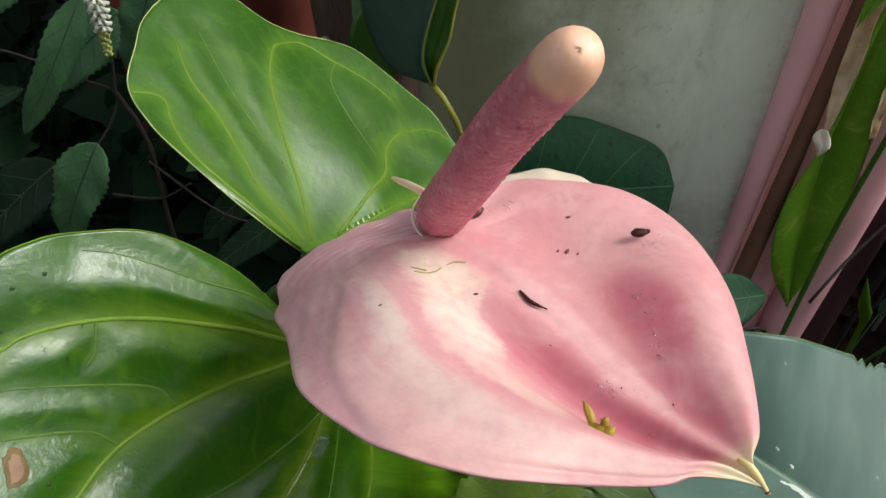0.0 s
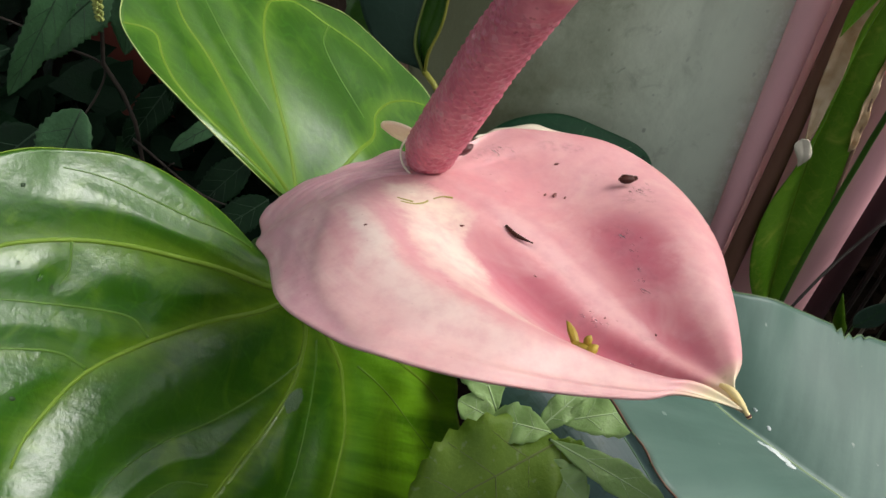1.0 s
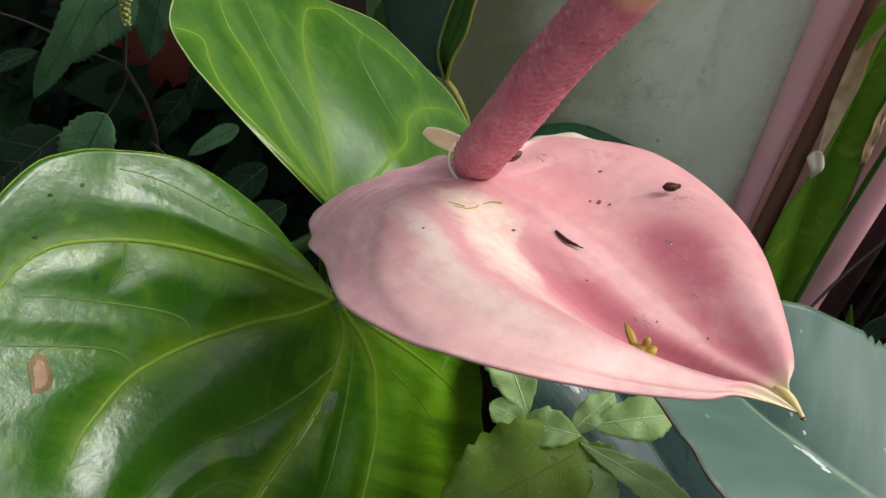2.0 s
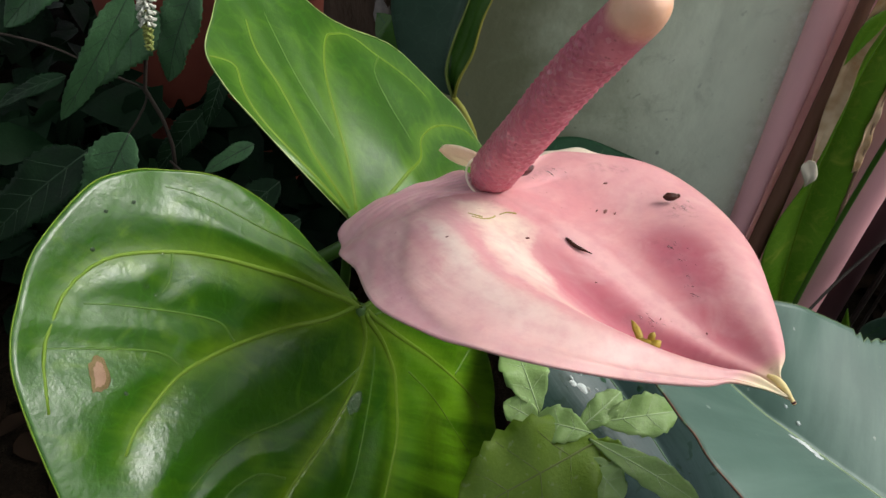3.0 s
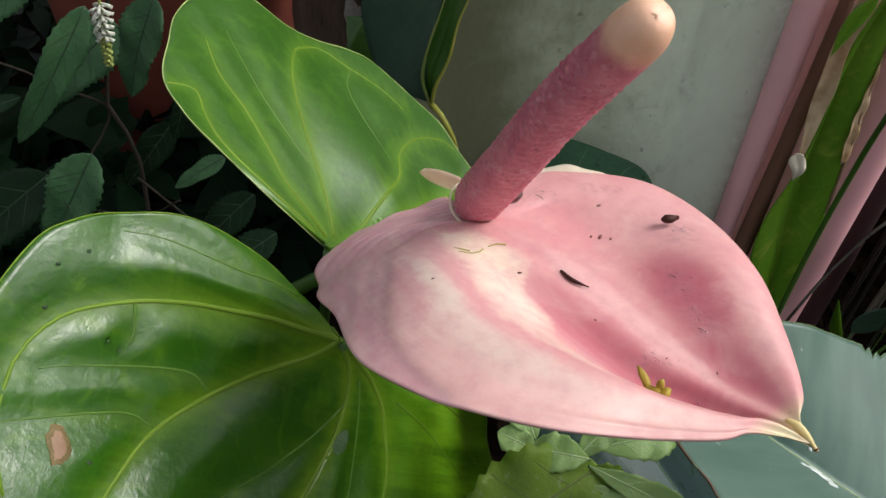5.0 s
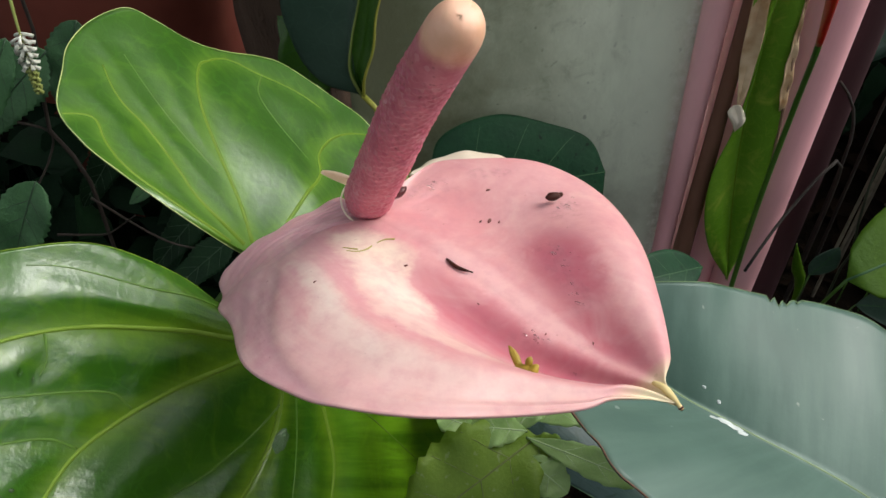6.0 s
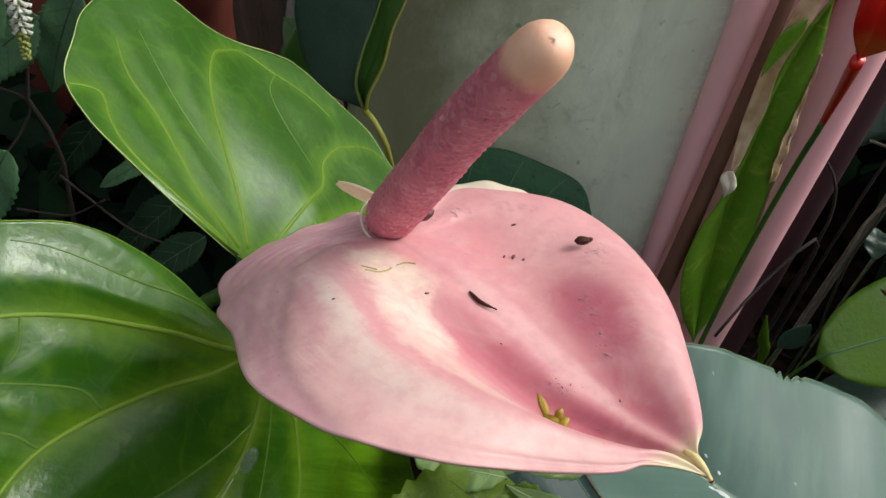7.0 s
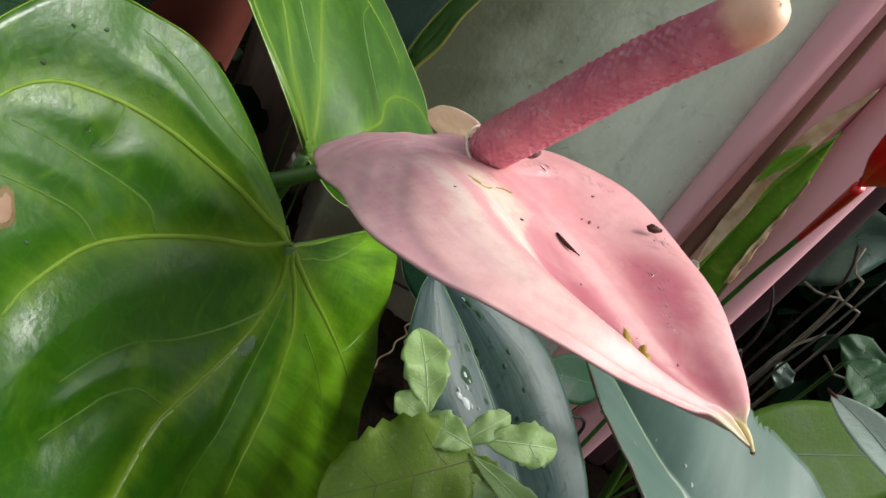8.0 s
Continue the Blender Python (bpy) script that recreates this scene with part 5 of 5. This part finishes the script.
    sp = part("flower_spike", tube([spike(i / 12) for i in range(13)], (0.0009, 0.0005), 6), FLORET_GREEN, sh, "white flower spike with green buds")
    rng = random.Random(7)
    for k in range(64):
        q = 0.42 + 0.58 * k / 63
        a = k * 2.4
        p = Vector(spike(q))
        out = Vector((math.cos(a), math.sin(a), -0.35)).normalized()
        open_flower = q < 0.74
        reach = 0.0066 * (1.15 - q * 0.6) if open_flower else 0.0046 * (1.35 - q)
        pts = [p, p + out * reach * 0.6, p + out * reach + Vector((0, 0, -0.0006))]
        part("floret", tube(pts, (0.0004, 0.0011 if open_flower else 0.0013), 6), FLOWER if open_flower else FLORET_GREEN, sp)


shrub()


def leaf_cloud(name, count, spot, size, material, label, category, seed, flat=0.5, lean=(0, 0, 1)):
    """Very many leaves nobody could count, as one mesh."""
    rng = random.Random(seed)
    verts, faces = [], []
    prof = [(0.0, 0.0), (0.2, 0.75), (0.45, 1.0), (0.75, 0.6), (1.0, 0.0)]
    for _ in range(count):
        p = spot(rng)
        if p is None:
            continue
        ln = rng.uniform(*size)
        w = ln * rng.uniform(0.22, 0.36)
        d = Vector((rng.uniform(-1, 1), rng.uniform(-1, 1), rng.uniform(-1, 0.4))).normalized()
        nn = (Vector(lean) + Vector((rng.uniform(-1, 1), rng.uniform(-1, 1), rng.uniform(-1, 1))) * flat).normalized()
        c = d.cross(nn)
        if c.length < 0.05:
            continue
        c.normalize()
        nn = c.cross(d)
        i0 = len(verts)
        for q, f in prof:
            m = Vector(p) + d * (ln * q) - nn * (ln * 0.18 * q * q)
            verts.extend([tuple(m - c * (w * f) + nn * (w * f * 0.25)), tuple(m), tuple(m + c * (w * f) + nn * (w * f * 0.25))])
        for k in range(4):
            a = i0 + 3 * k
            faces.extend([(a, a + 1, a + 4, a + 3), (a + 1, a + 2, a + 5, a + 4)])
    me = bpy.data.meshes.new(name)
    me.from_pydata(verts, [], faces)
    for f in me.polygons:
        f.use_smooth = True
    me.materials.append(material)
    return tagged(new(name, me), label, category, kind="stuff")


def clump(rng, lo, hi, lumps=6.0):
    """A spot inside a rounded, ragged clump between two corners."""
    p = [rng.uniform(x, y) for x, y in zip(lo, hi)]
    d = [abs(2 * (q - x) / (y - x) - 1) for q, x, y in zip(p, lo, hi)]
    reach = 1.0 + 0.7 * noise.noise(Vector(p) * lumps)
    return tuple(p) if d[0] ** 3 + d[1] ** 3 + 0.6 * d[2] ** 3 < reach else None


def back_left(rng):
    p = clump(rng, (-0.95, 0.42, -0.02), (0.0, 1.25, 0.30))
    if p is None or (p[0] > -0.10 and p[2] > 0.1):
        return None
    return None if (p[0] > -0.42 and 0.52 < p[1] < 0.9 and p[2] > 0.06 and rng.random() < 0.93) else p


def crown_left(rng):
    return clump(rng, (-1.1, 0.46, 0.50), (-0.06, 1.4, 1.0))


def back_right(rng):
    return clump(rng, (0.26, 0.49, -0.02), (1.2, 1.3, 0.32))


def side_right(rng):
    return clump(rng, (0.75, -1.3, -0.02), (1.55, 1.2, 0.60), 3.0)


def back_tall(rng):
    p = clump(rng, (0.28, 0.55, 0.0), (2.2, 2.4, 2.3), 3.0)
    return None if p is None or p[1] < 0.30 + 0.76 * p[0] or (p[2] > 0.32 and p[1] < 0.62) else p


def before_pot(rng):
    return clump(rng, (-0.45, 0.46, 0.0), (-0.08, 0.59, 0.20), 9.0)


def litter_spot(rng):
    x, y = rng.uniform(-0.5, 0.6), rng.uniform(0.0, 0.75)
    return (x, y, 0.004 + 0.11 * math.exp(-((x - 0.08) ** 2 + (y - 0.42) ** 2) / 0.03) + rng.uniform(0, 0.012))


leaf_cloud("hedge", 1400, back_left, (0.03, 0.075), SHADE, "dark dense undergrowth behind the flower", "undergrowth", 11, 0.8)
leaf_cloud("shrub_crown", 3600, crown_left, (0.05, 0.11), SHADE, "unseen leafy crown added to shade the undergrowth", "foliage", 12, 0.5)
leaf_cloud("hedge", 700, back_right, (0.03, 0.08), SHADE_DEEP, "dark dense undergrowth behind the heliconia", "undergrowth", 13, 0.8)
leaf_cloud("hedge", 5200, side_right, (0.07, 0.14), SHADE, "hedge added out of view to darken what the leaves reflect", "hedge", 15, 0.7)
leaf_cloud("hedge", 7000, back_tall, (0.09, 0.17), SHADE, "tall bushes added behind the heliconia to block the sky", "hedge", 17, 0.7)
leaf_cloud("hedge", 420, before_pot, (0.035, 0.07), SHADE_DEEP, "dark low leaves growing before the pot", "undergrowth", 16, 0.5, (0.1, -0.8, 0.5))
leaf_cloud("leaf_litter", 1500, litter_spot, (0.02, 0.05), LITTER, "brown fallen leaves on the soil, darkened for the shade", "leaf litter", 14, 0.35)


# ---- low plants under the flower ----
def weeds():
    w = thing("weed_plant", (0.04, 0.17, 0.0), "small pale green weed with round toothed leaves", "weed")
    st = Curve([(0.04, 0.17, 0.0), (0.037, 0.155, 0.2), (0.038, 0.146, 0.29), (0.046, 0.139, 0.3025)])
    part("stem", tube([st(i / 20) for i in range(21)], (0.0014, 0.0009), 8), GREEN_STEM, w)
    nn = (0, -0.5, 0.85)
    for base, tip, width, m, k in (((0.051, 0.138, 0.3005), (-0.002, 0.112, 0.286), 0.040, WEED_OLIVE, 9), ((0.028, 0.145, 0.306), (0.0165, 0.171, 0.3205), 0.0185, WEED, 5),
                                   ((0.029, 0.1415, 0.304), (0.014, 0.1475, 0.3085), 0.011, WEED, 4), ((0.047, 0.139, 0.3035), (0.026, 0.1425, 0.3055), 0.014, WEED, 5),
                                   ((0.050, 0.143, 0.3045), (0.083, 0.150, 0.3045), 0.0165, WEED, 7), ((0.047, 0.137, 0.302), (0.088, 0.119, 0.290), 0.0115, WEED, 6),
                                   ((0.044, 0.132, 0.2985), (0.059, 0.119, 0.2905), 0.014, WEED, 5), ((0.042, 0.140, 0.302), (0.060, 0.154, 0.310), 0.011, WEED, 5),
                                   ((0.047, 0.136, 0.300), (0.062, 0.131, 0.295), 0.012, WEED_OLIVE, 4)):
        b = Vector(base)
        olive = m is WEED_OLIVE
        lf = simple_leaf("leaf", base, tip, nn, width, "", m, VEIN_OLIVE if olive else WEED_VEIN, 0.08, 0.16, teeth=k, shape=0.95 if olive else 1.35, parent=w, wave=0.16, ribs=3 if olive else 2, n=24, blunt=0.62)
        c = Curve([Vector(st(0.97)), (Vector(st(0.97)) + b) / 2 + Vector((0, 0, -0.002)), b])
        part("leaf_stalk", tube([c(i / 6) for i in range(7)], (0.0007, 0.0006), 6), GREEN_STEM, lf)


weeds()

WET = Blade(
    [(0.022, 0.212, 0.318), (0.052, 0.190, 0.297), (0.085, 0.158, 0.270), (0.12, 0.115, 0.235)],
    [(0.022, 0.212, 0.318), (0.050, 0.212, 0.315), (0.082, 0.206, 0.304), (0.106, 0.184, 0.286), (0.122, 0.155, 0.265), (0.12, 0.115, 0.235)],
    [(0.022, 0.212, 0.318), (0.018, 0.198, 0.312), (0.021, 0.174, 0.297), (0.040, 0.153, 0.281), (0.070, 0.135, 0.262), (0.12, 0.115, 0.235)], (0.2, -0.5, 0.85), (0, 0), puff(0.004))
wet_leaf = big_leaf("ground_leaf", WET, "dark wet leaf with droplets and a white dropping", WET_LEAF, VEIN_DARK,
                    [],
                    (0.09, 0.2, 0.0), 0.0008, VEIN_DARK, way=[(0.05, 0.21, 0.25), (0.08, 0.2, 0.1)], group="leaves by the pillar", nu=60, nv=18)
for k, (u, v, ru, rv) in enumerate(((0.275, 0.285, 0.026, 0.075), (0.108, -0.40, 0.018, 0.06), (0.15, -0.42, 0.014, 0.05), (0.20, 0.10, 0.012, 0.05), (0.215, -0.04, 0.010, 0.05), (0.25, -0.02, 0.009, 0.03), (0.29, -0.30, 0.008, 0.03),
                                    (0.27, -0.45, 0.008, 0.03), (0.20, 0.55, 0.012, 0.05), (0.24, 0.62, 0.009, 0.04), (0.37, -0.40, 0.008, 0.03), (0.34, 0.10, 0.010, 0.03), (0.42, -0.20, 0.008, 0.04))):
    patch_on(WET, u, v, ru, rv, 0.0003, DARK, wet_leaf, "wet_spot", "dark green wet spot", 12, 1.3 * k)
for k, (u, v, ru, rv) in enumerate(((0.272, 0.30, 0.009, 0.022), (0.288, 0.26, 0.006, 0.014), (0.305, 0.33, 0.006, 0.018), (0.325, 0.48, 0.010, 0.035), (0.345, 0.42, 0.016, 0.05), (0.352, 0.36, 0.007, 0.02), (0.36, 0.27, 0.005, 0.014), (0.31, 0.46, 0.007, 0.016), (0.095, -0.36, 0.006, 0.02))):
    patch_on(WET, u, v, ru, rv, 0.0006, SCRAPE, wet_leaf, "dropping", "white dried bird dropping", 14, k * 2.3)

lime = simple_leaf("lime_leaf", (0.281, 0.287, 0.199), (0.475, 0.335, 0.222), (0, -0.5, 0.85), 0.074, "bright lime green leaf with a dark midrib in the shade", LIME, VEIN_DARK, 0.05, 0.1, shape=0.72, petiole=(0.27, 0.33, 0.0), ribs=0)
simple_leaf("small_leaf", (0.278, 0.316, 0.175), (0.286, 0.31, 0.205), (0, -0.6, 0.7), 0.016, "small bluish leaf in the shade", BLUISH_DARK, VEIN_DARK, 0.05, 0.1, petiole=(0.28, 0.33, 0.0), ribs=3, group="small shaded leaves")
simple_leaf("small_leaf", (0.30, 0.292, 0.168), (0.37, 0.275, 0.165), (0, -0.5, 0.85), 0.035, "small bluish leaf in the shade", BLUISH_DARK, VEIN_DARK, 0.05, 0.1, petiole=(0.29, 0.33, 0.0), ribs=3, group="small shaded leaves")
simple_leaf("small_leaf", (0.345, 0.54, 0.225), (0.445, 0.48, 0.315), (-0.2, -0.8, 0.5), 0.085, "crumpled blue-green leaf among twigs", BLUISH_DARK, VEIN_DARK, 0.1, 0.3, petiole=(0.35, 0.56, 0.0), ribs=4, group="small shaded leaves", wave=0.3)
simple_leaf("small_leaf", (0.2, 0.315, 0.195), (0.135, 0.29, 0.212), (0, -0.6, 0.75), 0.032, "dark green leaf at the foot of the stems", DARK, VEIN_DARK, 0.05, 0.1, petiole=(0.2, 0.34, 0.06), ribs=3, group="small shaded leaves")
simple_leaf("small_leaf", (-0.03, 0.43, 0.345), (-0.045, 0.42, 0.275), (0.1, -0.9, 0.3), 0.04, "dark green leaf by the pillar", DARK_GREEN, VEIN_DARK, 0.05, 0.1, petiole=(-0.03, 0.45, 0.0), ribs=4, group="small shaded leaves")
simple_leaf("small_leaf", (-0.055, 0.44, 0.33), (-0.02, 0.425, 0.29), (0.1, -0.9, 0.4), 0.03, "dark green leaf by the pillar", DARK_GREEN, VEIN_DARK, 0.05, 0.1, petiole=(-0.05, 0.45, 0.0), ribs=4, group="small shaded leaves")

simple_leaf("small_leaf", (0.416, 0.4, 0.233), (0.455, 0.38, 0.219), (-0.2, -0.6, 0.75), 0.045, "low dark green leaf under the heliconia", SHADE_LIT, VEIN_DARK, 0.08, 0.2, petiole=(0.426, 0.42, 0.0), ribs=4, group="small shaded leaves", wave=0.15)
simple_leaf("small_leaf", (0.399, 0.41, 0.174), (0.402, 0.43, 0.191), (-0.2, -0.6, 0.75), 0.02, "small upright bluish leaf in the shade", BLUISH_DARK, VEIN_DARK, 0.08, 0.2, petiole=(0.409, 0.43, 0.0), ribs=4, group="small shaded leaves", wave=0.15)
simple_leaf("small_leaf", (0.469, 0.45, 0.233), (0.458, 0.43, 0.204), (-0.2, -0.6, 0.75), 0.05, "broad dull leaf under the heliconia", SHADE_LIT, VEIN_DARK, 0.08, 0.2, petiole=(0.479, 0.47, 0.0), ribs=4, group="small shaded leaves", wave=0.15)
pale = simple_leaf("pale_leaf", (0.218, 0.140, 0.349), (0.207, 0.2, 0.341), (-0.35, -0.6, 0.75), 0.019, "pale bluish leaf with a brown withered tip", PALE, VEIN_PALE, 0.08, 0.2, petiole=(0.30, 0.24, 0.0), ribs=0, group="small shaded leaves")
part("withered_tip", tube([(0.2065, 0.2025, 0.3409), (0.207, 0.2, 0.3413), (0.2075, 0.197, 0.3418), (0.208, 0.194, 0.3422)], [0.0004, 0.0009, 0.0012, 0.0005], 8), BROWN_RED, pale, "dark brown withered tip")


def bud():
    th = thing("leaf_bud", (0.306, 0.353, 0.0), "pointed yellow-green leaf bud", "bud")
    c = Curve([(0.306, 0.353, 0.0), (0.303, 0.353, 0.117), (0.296, 0.353, 0.142), (0.288, 0.353, 0.168)])
    part("sprout", tube([c(i / 24) for i in range(25)], [0.002] * 17 + [0.0026, 0.0036, 0.0042, 0.0042, 0.0036, 0.0026, 0.0014, 0.0004], 9), LIME, th)


def vine():
    th = thing("dry_vine", (0.319, 0.34, 0.0), "thin curved grey-green vine", "vine")
    c = Curve([(0.319, 0.34, 0.0), (0.319, 0.34, 0.146), (0.323, 0.34, 0.164), (0.317, 0.34, 0.199), (0.313, 0.34, 0.24), (0.317, 0.34, 0.278), (0.34, 0.36, 0.33)])
    part("shoot", tube([c(i / 40) for i in range(41)], (0.0011, 0.0008), 7), VINE, th)


def dead_twigs():
    rng = random.Random(21)
    for k, (a, b, c) in enumerate((((0.24, 0.33, 0.17), (0.28, 0.36, 0.2), (0.32, 0.38, 0.21)), ((0.31, 0.40, 0.27), (0.33, 0.4, 0.24), (0.335, 0.4, 0.19)), ((0.33, 0.39, 0.33), (0.345, 0.39, 0.30), (0.34, 0.39, 0.25)),
                                   ((0.02, 0.385, 0.165), (0.07, 0.37, 0.17), (0.11, 0.36, 0.19)), ((0.28, 0.42, 0.14), (0.31, 0.43, 0.18), (0.36, 0.45, 0.2)), ((0.13, 0.30, 0.13), (0.17, 0.31, 0.15), (0.22, 0.33, 0.14)))):
        q = Curve([a, b, c, (c[0] + 0.02, c[1] + 0.03, 0.0)])
        pts = [Vector(q(i / 20)) + Vector((0, 0, 0.002 * noise.noise(Vector((i * 0.5, k, 0))))) for i in range(21)]
        th = thing("dead_twig", tuple(pts[-1]), "dry grey-brown twig lying among leaves", "twig", "dead twigs")
        part("branch", tube(pts, (0.0011, 0.0016), 6), TWIG_PALE, th)


def dry_stalks():
    for k, pts in enumerate((
            ((0.382, 0.46, 0.252), (0.399, 0.455, 0.248), (0.413, 0.45, 0.238)),
            ((0.409, 0.46, 0.258), (0.423, 0.455, 0.249), (0.439, 0.45, 0.233)),
            ((0.409, 0.47, 0.297), (0.407, 0.46, 0.278), (0.417, 0.45, 0.258)),
            ((0.38, 0.42, 0.169), (0.388, 0.425, 0.205), (0.409, 0.43, 0.231)),
            ((0.416, 0.42, 0.217), (0.434, 0.415, 0.206), (0.449, 0.41, 0.192)))):
        end = pts[-1] if k != 3 else pts[0]
        c = Curve(list(pts if k != 3 else pts[::-1]) + [(end[0] + 0.01, end[1] + 0.02, 0.0)])
        th = thing("dry_stalk", (end[0] + 0.01, end[1] + 0.02, 0.0), "thin pale dry stalk among dark leaves", "stalk", "dry stalks")
        part("stalk", tube([c(i / 24) for i in range(25)], (0.0012, 0.0016), 7), STALK_DRY, th)


def root_thread():
    th = thing("dry_tendril", (0.06, 0.34, 0.11), "thin tan curly tendril", "tendril")
    c = Curve([(0.06, 0.34, 0.11), (0.068, 0.34, 0.15), (0.066, 0.335, 0.17), (0.071, 0.335, 0.185), (0.08, 0.335, 0.205), (0.09, 0.335, 0.225)])
    part("thread", tube([Vector(c(i / 40)) + Vector((0.0015 * math.sin(i * 0.9), 0, 0)) for i in range(41)], (0.0006, 0.0006), 6), DRY, th)


bud()
vine()
dead_twigs()
dry_stalks()
root_thread()


# ---- small things lying on the flower ----
def on_spathe(u, v, lift=0.0):
    return Vector(SPATHE.at(0 if v <= 0 else 1, u, abs(v))) + Vector(SPATHE.n) * lift


def lump(center, axis, length, width, height, seed, m=14, n=10, dent=0.25):
    bm = bmesh.new()
    d = Vector(axis).normalized()
    nn = Vector(SPATHE.n)
    nn = (nn - d * nn.dot(d)).normalized()
    c = d.cross(nn)
    bmesh.ops.create_uvsphere(bm, u_segments=m, v_segments=n, radius=1.0)
    for v in bm.verts:
        f = 1 + dent * noise.noise(v.co * 1.8 + Vector((seed, 0, 0)))
        v.co = Vector(center) + (d * (v.co.x * length / 2) + c * (v.co.y * width / 2) + nn * (v.co.z * height / 2)) * f
    return bm


def bits():
    b = Vector((0.0512, 0.1445, 0.4115))
    th = thing("seed_husk", tuple(b), "dark brown seed husk on the pink spathe", "husk")
    part("husk", lump(b, (0.9, 0.1, 0.0), 0.0050, 0.0025, 0.0022, 3.1), BROWN, th)
    part("husk_end", lump(b + Vector((0.0022, 0.0003, 0.0002)), (0.9, 0.3, 0.1), 0.0018, 0.0013, 0.0012, 6.0), BROWN, th)
    a, e = Vector((0.0190, 0.1265, 0.4089)), Vector((0.0252, 0.1205, 0.4089))
    th = thing("dead_stigma", tuple(a), "thin curved dark brown husk on the spathe", "husk")
    mid = (a + e) / 2 + Vector((-0.0008, -0.0006, 0.0002))
    q = Curve([a, mid, e])
    part("husk", tube([q(i / 16) for i in range(17)], [0.0002 + 0.00035 * math.sin(math.pi * min(1, (i + 1) / 15)) ** 0.7 for i in range(17)], 7), BROWN, th)
    th = thing("fallen_floret", (0.0318, 0.0835, 0.413), "withered mustard yellow floret lying on the spathe", "floret")
    for k, (dx, dy, dz, ax, ln, wd) in enumerate(((0.0, 0.0, 0.0022, (1, -0.4, 0.1), 0.0042, 0.0024), (-0.0012, 0.0028, 0.0026, (-0.3, 1, 0.3), 0.0046, 0.0014), (0.0012, -0.0006, 0.003, (0.7, 0.5, 0.5), 0.0026, 0.0016), (0.0008, 0.0008, 0.0036, (0.2, 0.4, 1), 0.0022, 0.0013))):
        part("petal", lump(Vector((0.0318 + dx * 1.3, 0.0838 + dy * 1.3, 0.4115 + dz)), ax, ln * 1.3, wd * 1.35, wd, k * 1.7), MUSTARD, th)
    rng = random.Random(5)
    for k, (u, v, ln) in enumerate(((0.383, 0.40, 0.0022), (0.372, 0.37, 0.0013), (0.40, 0.42, 0.0012), (0.408, -0.175, 0.0013), (0.317, 0.60, 0.0015), (0.56, -0.10, 0.0008), (0.78, 0.12, 0.0009), (0.70, -0.04, 0.0008), (0.41, -0.60, 0.0009))):
        p = on_spathe(u, v, 0.0002)
        th = thing("brown_speck", tuple(p), "tiny brown speck of dirt on the spathe", "speck", "specks on the spathe")
        part("grain", lump(p, (rng.uniform(-1, 1), rng.uniform(-1, 1), 0), ln, ln * 0.45, ln * 0.3, k * 0.9, 8, 6), SPECK, th)
    p = Vector((0.0082, 0.1455, 0.4175))
    th = thing("dark_husk", tuple(p), "dark red husk at the foot of the spadix", "husk")
    part("husk", lump(p, (1, 0.3, 0.4), 0.0048, 0.0026, 0.0026, 8.0), BROWN_RED, th)
    # healed tears near the spadix
    for k, pts in enumerate(([(0.333, -0.34), (0.34, -0.29), (0.336, -0.24), (0.328, -0.20)], [(0.322, -0.16), (0.318, -0.11), (0.325, -0.07)], [(0.318, -0.33), (0.333, -0.28)])):
        part("tear", tube([Vector(x) + Vector(SPATHE.n) * 0.0001 for x in vein_line(SPATHE, pts, 12)], (0.00012, 0.00025), 6), TEAR, flower_thing, "yellowish healed tear")
    # wet drops
    drops = [(0.47, 0.72, 0.8), (0.462, 0.67, 0.6), (0.56, 0.42, 1.1), (0.60, 0.40, 0.7), (0.645, 0.36, 0.6), (0.69, 0.30, 1.0), (0.69, -0.08, 0.9), (0.672, -0.10, 0.6), (0.19, 0.52, 1.3), (0.178, 0.60, 0.7), (0.80, -0.18, 0.6)]
    for cu, cv, ru, rv, n in ((0.46, 0.72, 0.02, 0.06, 6), (0.57, 0.42, 0.04, 0.05, 8), (0.66, 0.34, 0.03, 0.04, 5), (0.69, -0.09, 0.03, 0.05, 7), (0.19, 0.54, 0.02, 0.08, 3)):
        drops += [(cu + rng.gauss(0, ru * 0.6), cv + rng.gauss(0, rv * 0.6), rng.uniform(0.22, 0.5)) for _ in range(n)]
    for k, (u, v, s) in enumerate(drops):
        p = on_spathe(u, v, 0.0)
        th = thing("water_drop", tuple(p), "clear drop of water on the pink spathe", "drop", "drops on the spathe")
        part("bead", lump(p, (rng.uniform(0.2, 0.7), rng.uniform(-1, -0.5), 0), 0.0022 * s, 0.0008 * s, 0.0005 * s ** 0.5, k * 3.1, 20, 12, 0.45), WATER, th)


bits()


def leaf_drops():
    rng = random.Random(9)
    for bl, n, lo, hi, side_sign, what in ((WET, 9, (0.15, 0.1), (0.5, 0.6), 1, "dark wet leaf"), (LEAF_B, 4, (0.40, 0.7), (0.47, 0.93), -1, "green anthurium leaf")):
        for k in range(n):
            u, v = rng.uniform(lo[0], hi[0]), rng.uniform(lo[1], hi[1])
            p = Vector(bl.at(0 if side_sign < 0 else 1, u, v))
            r = rng.uniform(0.0004, 0.0008)
            bm = bmesh.new()
            bmesh.ops.create_uvsphere(bm, u_segments=12, v_segments=8, radius=1.0)
            q = Vector((0, 0, 1)).rotation_difference(Vector(bl.n))
            for x in bm.verts:
                x.co = p + q @ Vector((x.co.x * r, x.co.y * r * 1.5, x.co.z * r * 0.55))
            th = thing("water_drop", tuple(p), "clear drop of water on a " + what, "drop", "drops on leaves")
            part("bead", bm, WATER, th)


leaf_drops()
